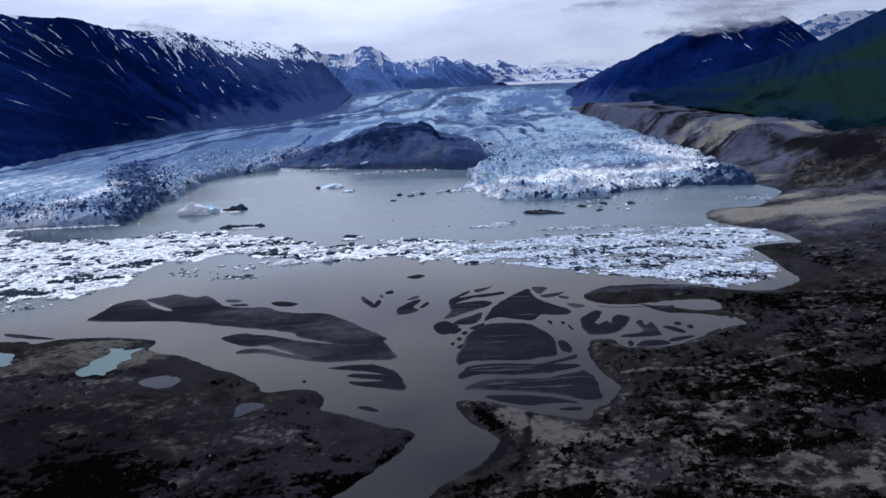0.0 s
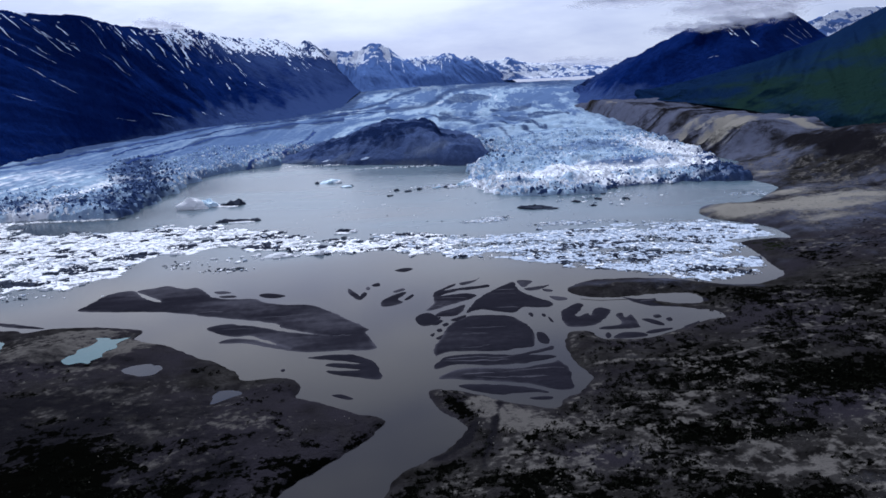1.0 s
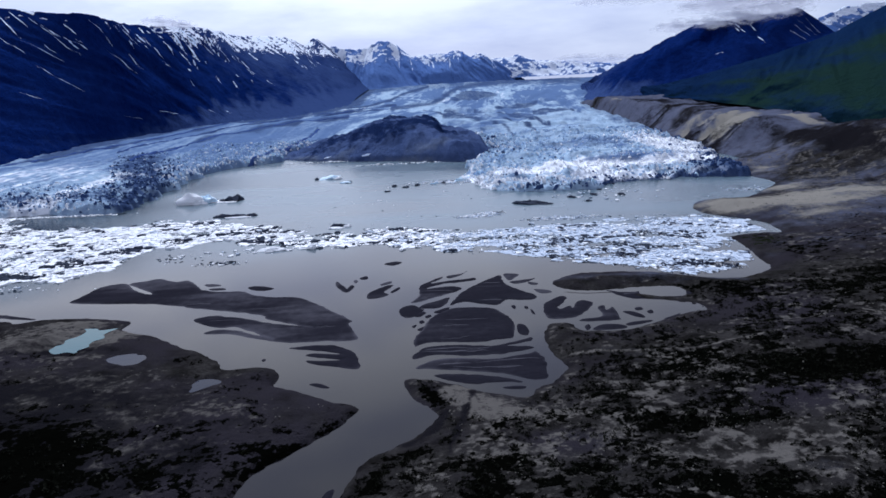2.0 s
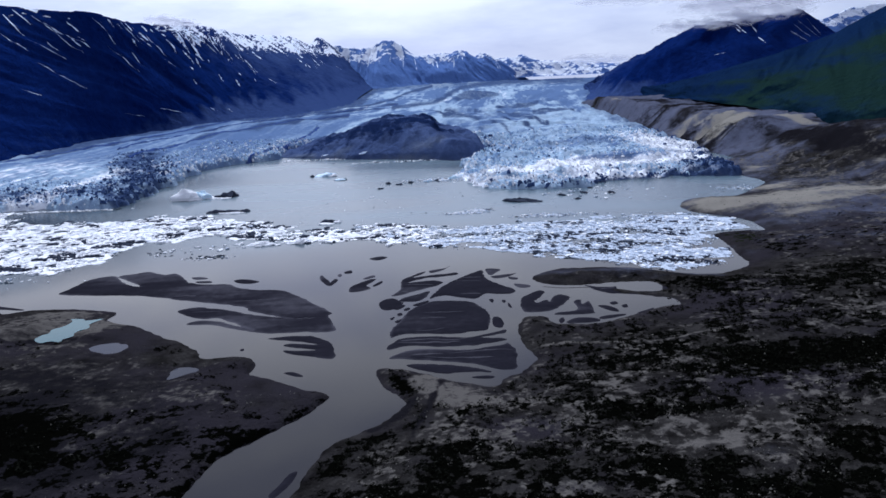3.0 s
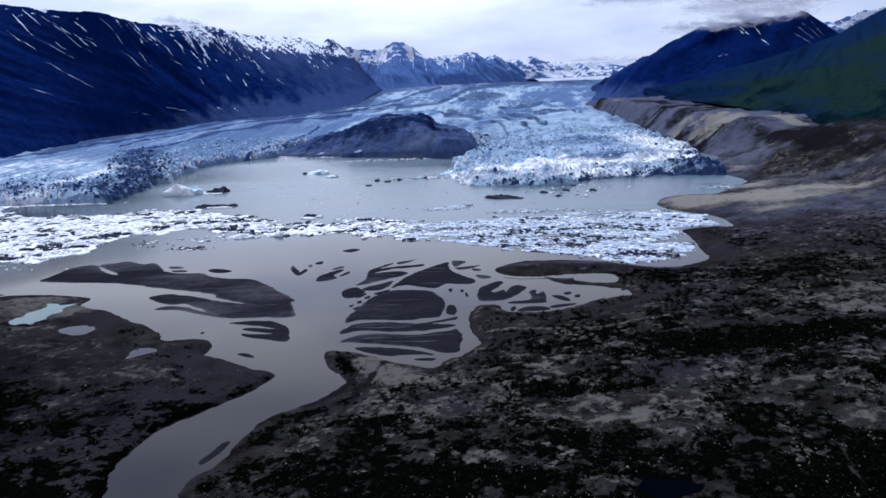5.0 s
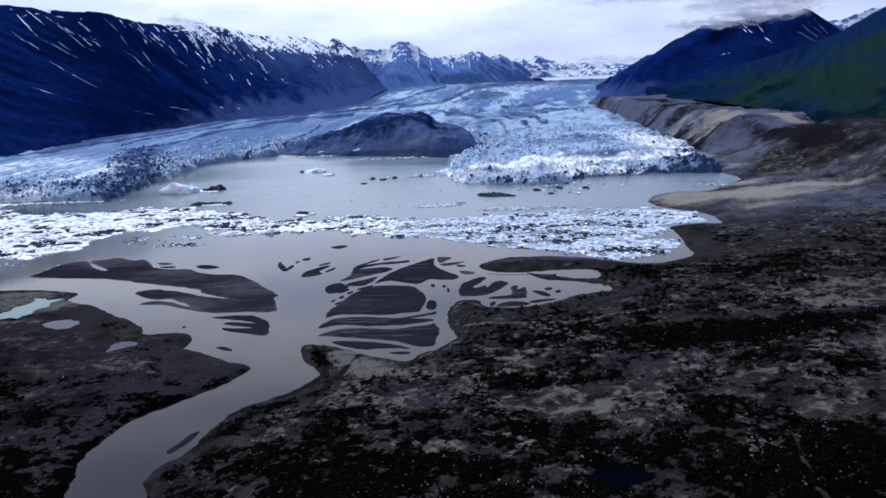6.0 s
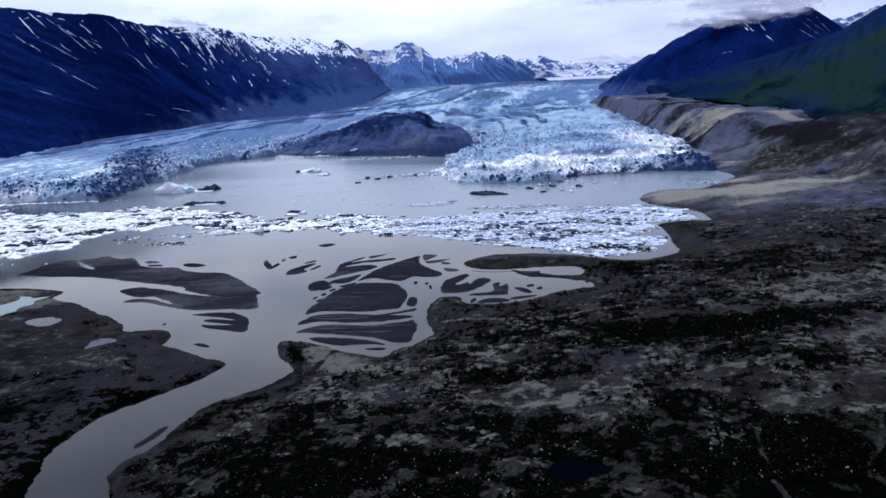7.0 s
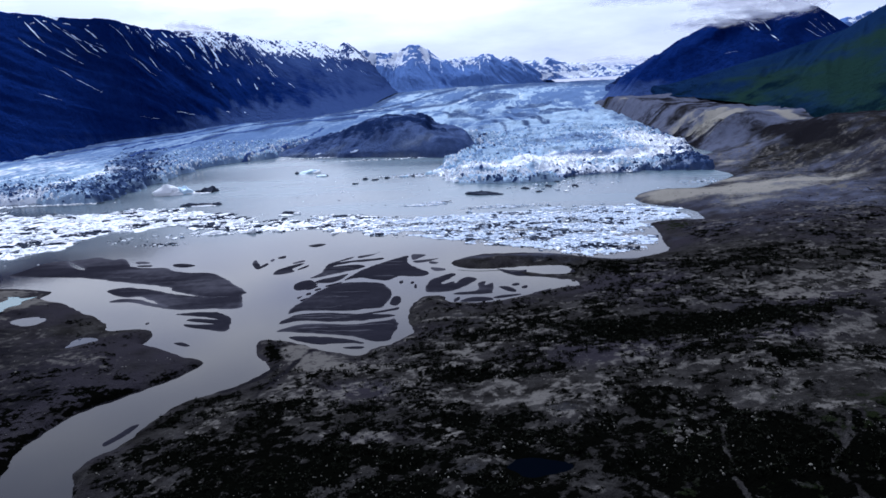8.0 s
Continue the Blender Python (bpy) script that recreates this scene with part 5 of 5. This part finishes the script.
iceberg(-148, 598, -3, [("block", M_DIRTY, -12, 0, 13, 8, 2.8), ("block", M_DIRTY, 2, 1, 16, 7, 2.2), ("block", M_DIRTY, 14, 1, 9, 6, 2.4), ("shelf", M_FLOE, 4, -4, 20, 4, 0.9)], "low dark debris-covered iceberg")
iceberg(-90, 798, 0, [("block", M_BLUE, 0, 0, 22, 13, 4.5), ("block", M_FLOE, 6, -2, 12, 9, 3.2), ("debris", M_DIRTY, -17, -2, 6, 5, 2.4)], "pale blue iceberg on the open lake")
iceberg(-70, 762, 10, [("block", M_BLUE, 0, 0, 12, 7, 2.0), ("debris", M_DIRTY, 5, 1, 5, 4, 2.2)], "small low blue iceberg")
iceberg(112, 592, -14, [("block", M_DIRTY, -4, 0, 28, 11, 2.6), ("block", M_DIRTY, -5, 1, 12, 6, 3.4), ("shelf", M_DIRTY, 10, -2, 14, 7, 1.2)], "grey gravel-covered iceberg with a small peak")
iceberg(-51, 534, 5, [("block", M_DIRTY, 0, 2, 13, 6, 2.6), ("shelf", M_FLOE, -2, -3, 12, 5, 1.2), ("block", M_FLOE, 7, 0, 6, 4, 1.6)], "small iceberg, dark above and white below")
iceberg(-90, 470, 0, [("block", M_FLOE, 0, 0, 14, 7, 2.6), ("block", M_FLOE, 7, -1, 8, 5, 1.7)], "white rounded iceberg near the brash ice")
iceberg(-62, 470, 0, [("block", M_FLOE, 0, 0, 10, 6, 3.0), ("shelf", M_FLOE, -6, 0, 7, 4, 1.0)], "white rounded iceberg near the brash ice")
for bx, by, bw, bh, bm_, bl in ((-14, 722, 9, 2.2, M_DIRTY, "small dark iceberg on grey water"), (-2, 712, 8, 1.6, M_DIRTY, "small dark iceberg on grey water"), (-20, 690, 7, 1.4, M_DIRTY, "small dark iceberg on grey water"), (10, 722, 8, 2.0, M_DIRTY, "small dark iceberg on grey water"),
                                (28, 726, 9, 2.4, M_BLUE, "small pale blue iceberg on grey water"), (38, 730, 7, 2.2, M_DIRTY, "small dark iceberg on grey water"), (56, 738, 13, 4.0, M_BLUE, "small pale blue iceberg on grey water"), (150, 612, 8, 1.8, M_DIRTY, "small dark iceberg on grey water"),
                                (172, 620, 8, 1.6, M_DIRTY, "small dark iceberg on grey water"), (160, 592, 7, 1.4, M_DIRTY, "small dark iceberg on grey water"), (196, 615, 9, 2.0, M_DIRTY, "small dark iceberg on grey water"), (-166, 575, 7, 1.5, M_DIRTY, "small dark iceberg on grey water"),
                                (-25, 642, 4, 0.8, M_FLOE, "small white iceberg on grey water")):
    iceberg(bx, by, bx * 7, [("block", bm_, 0, 0, bw, bw * 0.6, bh)], bl)

# ---- brash ice ----
BRASH = spline([(-470, 600), (-372, 635), (-326, 586), (-303, 577), (-275, 584), (-234, 574), (-205, 590), (-117, 556), (-94, 528), (-50, 508), (-17, 523), (25, 513), (65, 497), (111, 511), (153, 510), (192, 520),
                (232, 517), (256, 492), (248, 460), (222, 450), (213, 420), (208, 385), (185, 362), (169, 366), (143, 380), (123, 387), (98, 403), (72, 425), (46, 437), (14, 451), (-16, 470), (-39, 464), (-70, 471), (-103, 486), (-132, 504),
                (-163, 489), (-188, 462), (-192, 436), (-206, 421), (-229, 415), (-251, 419), (-400, 440)], 4)
LOOSE = [(58, 550, 12, 4, 330, 0.75), (72, 560, 9, 4, 240, 0.75), (125, 528, 22, 5, 420, 0.75), (40, 732, 26, 10, 190, 1.3), (172, 630, 40, 26, 70, 1.4), (312, 612, 20, 14, 70, 1.1), (-150, 458, 14, 8, 30, 1.3), (-115, 440, 16, 5, 50, 1.0),
         (-235, 402, 30, 8, 60, 0.9), (-100, 470, 30, 8, 30, 1.4), (-372, 632, 14, 12, 60, 2.0), (-20, 560, 200, 60, 60, 0.5), (0, 680, 150, 70, 50, 0.5), (-310, 636, 45, 3, 160, 1.5), (-120, 962, 60, 5, 110, 1.4), (0, 908, 70, 6, 150, 1.4)]
rng = np.random.RandomState(21)
n = 110000
fx, fy = rng.uniform(-470, 262, n), rng.uniform(355, 640, n)
sd = signed(fx, fy, BRASH) + (fbm(fx, fy, 16, 3, 4) - 0.5) * 26
packed = fbm(fx * 0.6, fy * 1.4, 20, 4, 9)
ok = (sd > 0) & (rng.rand(n) < 0.25 + 0.75 * smooth(0, 16, sd)) & (packed + 0.12 * rng.rand(n) > np.where(fx > 0, 0.40, 0.41) - 0.08 * smooth(3, 18, sd))
ok &= np.maximum(signed(fx, fy, EAST), signed(fx, fy, PEN)) < -1.0
fx, fy = fx[ok], fy[ok]
fs = np.where(fx > 20, 0.72, 1.1) * (0.5 + 3.2 * rng.rand(len(fx)) ** 7)
for lx, ly, rx, ry, count, sz in LOOSE:
    fx, fy = np.concatenate([fx, rng.normal(lx, rx * 0.6, count)]), np.concatenate([fy, rng.normal(ly, ry * 0.6, count)])
    fs = np.concatenate([fs, sz * (0.5 + 1.2 * rng.rand(count) ** 2)])
grime = fbm(fx * 0.5, fy * 1.3, 14, 3, 6)
soiled = rng.rand(len(fx)) < (0.05 + 0.75 * smooth(0.55, 0.64, grime)) * (1 - 0.15 * smooth(0, 80, fx))
order = np.argsort(-fs)
big, rest = order[:300], order[300:]
grey = ~soiled & (rng.rand(len(fx)) < 0.06 + 0.66 * smooth(-40, 100, fx))
for pick, mat, label in (((~soiled & ~grey)[rest], M_FLOE, "broken white brash ice packed across the lake"), (grey[rest], M_MUSH, "pale blue-grey brash ice packed across the lake"), (soiled[rest], M_DIRTY, "dark soiled brash ice among white floes")):
    q = rest[pick]
    v, f = blocks(fx[q], fy[q], np.zeros(len(q)), fs[q] * 1.15, 0.2 + 0.4 * fs[q] * rng.rand(len(q)), rng, 0.1, 0.92, 0.3)
    tagged(mesh_object("brash_ice", v, f, mat, False), label, "brash ice", kind="stuff")
kx, ky = np.arange(-470, 262, 1.3), np.arange(355, 640, 1.6)
X, Y = [a.ravel() for a in np.meshgrid(kx, ky, indexing="ij")]
sd = signed(X, Y, BRASH) + (fbm(X, Y, 16, 3, 4) - 0.5) * 26
mush = fbm(X * 0.6, Y * 1.4, 20, 4, 9) + 0.5 * (fbm(X * 0.7, Y * 1.3, 4.5, 3, 15, 0.65) - 0.5)
dry = np.maximum(signed(X, Y, EAST), signed(X, Y, PEN)) < -1.0
for side, mat, label in ((X < 30 + 60 * (fbm(X, Y, 30, 3, 2) - 0.5), M_FLOE, "white slush ice frozen between the floes"), (X >= 30 + 60 * (fbm(X, Y, 30, 3, 2) - 0.5), M_MUSH, "blue-grey slush ice between the floes")):
    keep = side & dry & (sd > 4) & (mush > np.where(X > 0, 0.432, 0.405))
    v, f = compact(np.stack([X, Y, 0.06 + 0.35 * np.clip(mush - 0.47, 0, 1) * fbm(X, Y, 3, 2, 5)], 1), grid_faces(len(kx), len(ky), keep))
    tagged(mesh_object("slush_ice", v, f, mat, True), label, "slush ice", kind="stuff")
shapes = {}
for mat in (M_FLOE, M_DIRTY):
    for k in range(8):
        me = bpy.data.meshes.new("ice_floe")
        bm = lump(2.3, 2.3, 0.7, k * 1.9 + 0.4, 0.9, -0.3, 2)
        bm.to_mesh(me)
        bm.free()
        me.materials.append(mat)
        shapes[mat.name, k] = me
for q in big:
    mat = M_DIRTY if soiled[q] else M_FLOE
    floe = new("ice_floe", shapes[mat.name, int(rng.randint(8))])
    floe.matrix_basis = pose(fx[q], fy[q], 0, 0, 0, rng.rand() * 360) @ Matrix.Diagonal((fs[q], fs[q] * (0.6 + 0.4 * rng.rand()), 0.7 + rng.rand(), 1))
    tagged(floe, "dark soiled ice floe among white brash" if soiled[q] else "white ice floe among drifting brash", "ice floe", "ice floes on the lake")

# ---- shrubs and boulders ----
def scatter(count, box, density, rng):
    x, y = rng.uniform(box[0], box[1], count), rng.uniform(box[2], box[3], count)
    z, shore, east = ground_height(x, y)
    ok = (shore > 4) & (rng.rand(count) < density(x, y, east))
    for _, _, _, poly in PONDS:
        ok &= signed(x, y, poly) < -2
    return x[ok], y[ok], z[ok]


def shrub_share(x, y, east):
    c = fbm(x * 0.8, y * 1.15, 24, 6, 4, 0.62)
    f = fbm(x * 0.85, y * 1.1, 7, 4, 10, 0.6)
    v = np.where(east > 0, 0.32, 0.08) + 1.1 * (c - 0.47) + 1.3 * (f - 0.48) + patches(x, y, SCRUB) - 0.5 * patches(x, y, SILT)
    return smooth(0.22, 0.6, v)


rng = np.random.RandomState(33)
sx, sy, sz = scatter(26000, (-230, 330, 128, 340), shrub_share, rng)
n, LEAVES = len(sx), 22
rad = 0.5 + 1.1 * rng.rand(n) ** 2
dirs = rng.normal(size=(n, LEAVES, 3))
dirs[..., 2] = np.abs(dirs[..., 2])
dirs /= np.linalg.norm(dirs, axis=2, keepdims=True)
mid = np.stack([sx, sy, sz], 1)[:, None, :] + dirs * (rad[:, None] * (0.35 + 0.6 * rng.rand(n, LEAVES)))[..., None] * np.array([1, 1, 0.9])
tri = mid[:, :, None, :] + rng.normal(size=(n, LEAVES, 3, 3)) * (rad[:, None, None, None] * 0.24)
faces = np.arange(n * LEAVES * 3).reshape(-1, 3)
shrubs = mesh_object("shrubs", tri.reshape(-1, 3), faces, M_PLANT, False)
tagged(shrubs, "low dark leafy shrubs scattered over the gravel", "shrubs", kind="stuff")
bx, by, bz = scatter(26000, (-200, 300, 128, 300), lambda x, y, e: np.where(e > 0, 0.7, 0.25) * smooth(300, 150, y) * smooth(0.35, 0.7, fbm(x, y, 18, 3, 5)), rng)
bs = 0.09 + 0.33 * rng.rand(len(bx)) ** 3.5
v, f = blocks(bx, by, bz, bs * (0.7 + 0.9 * rng.rand(len(bx))), bs * (0.5 + 0.5 * rng.rand(len(bx))), rng, 0.3, 0.6)
tagged(mesh_object("boulders", v, f, M_STONE, False), "pale grey boulders scattered on the plain", "boulders", kind="stuff")

# ---- clouds on the summits ----
def cloud_material():
    m = bpy.data.materials.new("cloud_vapour")
    m.use_nodes = True
    n, l = m.node_tree.nodes, m.node_tree.links
    b = n["Principled BSDF"]
    b.inputs["Base Color"].default_value, b.inputs["Roughness"].default_value = (0.74, 0.74, 0.79, 1), 1.0
    b.inputs["Specular IOR Level"].default_value = 0.0
    co, mp, ln, tx = n.new("ShaderNodeTexCoord"), n.new("ShaderNodeMapping"), n.new("ShaderNodeVectorMath"), n.new("ShaderNodeTexNoise")
    mp.inputs["Scale"].default_value = (1, 0, 1)
    ln.operation = "LENGTH"
    l.new(co.outputs["Object"], mp.inputs["Vector"])
    l.new(mp.outputs["Vector"], ln.inputs[0])
    tx.inputs["Scale"].default_value, tx.inputs["Detail"].default_value, tx.inputs["Roughness"].default_value = 1.3, 4.0, 0.5
    wide = n.new("ShaderNodeMapping")
    wide.inputs["Scale"].default_value = (2.0, 1.0, 1.0)
    l.new(co.outputs["Object"], wide.inputs["Vector"])
    l.new(wide.outputs["Vector"], tx.inputs["Vector"])
    mul = n.new("ShaderNodeMath")
    mul.operation = "MULTIPLY_ADD"
    mul.inputs[1].default_value = 1.7
    l.new(tx.outputs["Fac"], mul.inputs[0])
    l.new(ln.outputs["Value"], mul.inputs[2])
    r = n.new("ShaderNodeMapRange")
    r.interpolation_type = "SMOOTHSTEP"
    r.inputs["From Min"].default_value, r.inputs["From Max"].default_value = 0.75, 1.8
    r.inputs["To Min"].default_value, r.inputs["To Max"].default_value = 0.92, 0.0
    l.new(mul.outputs[0], r.inputs["Value"])
    clear, thin, mix, both = n.new("ShaderNodeBsdfTransparent"), n.new("ShaderNodeBsdfTranslucent"), n.new("ShaderNodeMixShader"), n.new("ShaderNodeMixShader")
    thin.inputs["Color"].default_value = (0.80, 0.80, 0.85, 1)
    both.inputs[0].default_value = 0.35
    l.new(b.outputs["BSDF"], both.inputs[1])
    l.new(thin.outputs["BSDF"], both.inputs[2])
    l.new(r.outputs["Result"], mix.inputs[0])
    l.new(clear.outputs["BSDF"], mix.inputs[1])
    l.new(both.outputs[0], mix.inputs[2])
    l.new(mix.outputs[0], n["Material Output"].inputs["Surface"])
    return m


M_CLOUD = cloud_material()


def cloud(x, y, z, w, d, h, seed):
    bm = bmesh.new()
    bmesh.ops.create_icosphere(bm, subdivisions=4, radius=1.0)
    bmesh.ops.delete(bm, geom=[v for v in bm.verts if v.co.y > 0.05], context="VERTS")
    for v in bm.verts:
        v.co *= 1 + 0.3 * noise.noise(v.co * 2.0 + Vector((seed, 0, 0)))
    me = bpy.data.meshes.new("cloud")
    bm.to_mesh(me)
    bm.free()
    me.materials.append(M_CLOUD)
    me.polygons.foreach_set("use_smooth", [True] * len(me.polygons))
    ob = new("cloud", me)
    ob.matrix_basis = pose(x, y, z, 0, 0, -20 if x > 0 else 25) @ Matrix.Diagonal((w, d, h, 1))
    return tagged(ob, "thin white cloud clinging to a mountain top", "cloud", "clouds on the summits")


for k, place in enumerate([(700, 1660, 200, 80, 20, 18), (768, 1650, 212, 95, 22, 24), (844, 1640, 222, 90, 22, 26), (884, 1640, 236, 55, 18, 20), (735, 1680, 236, 150, 24, 26),
                           (716, 1900, 205, 90, 24, 24), (870, 1690, 258, 190, 26, 30), (900, 2050, 310, 290, 40, 46), (1080, 2000, 312, 240, 40, 40), (800, 1720, 250, 170, 26, 32), (640, 2100, 300, 200, 40, 24), (-668, 1950, 274, 80, 26, 20), (-612, 1940, 266, 45, 20, 14),
                           (1100, 4650, 160, 260, 40, 40), (1300, 4650, 150, 220, 40, 36)]):
    cloud(*place, k * 4 + 1)
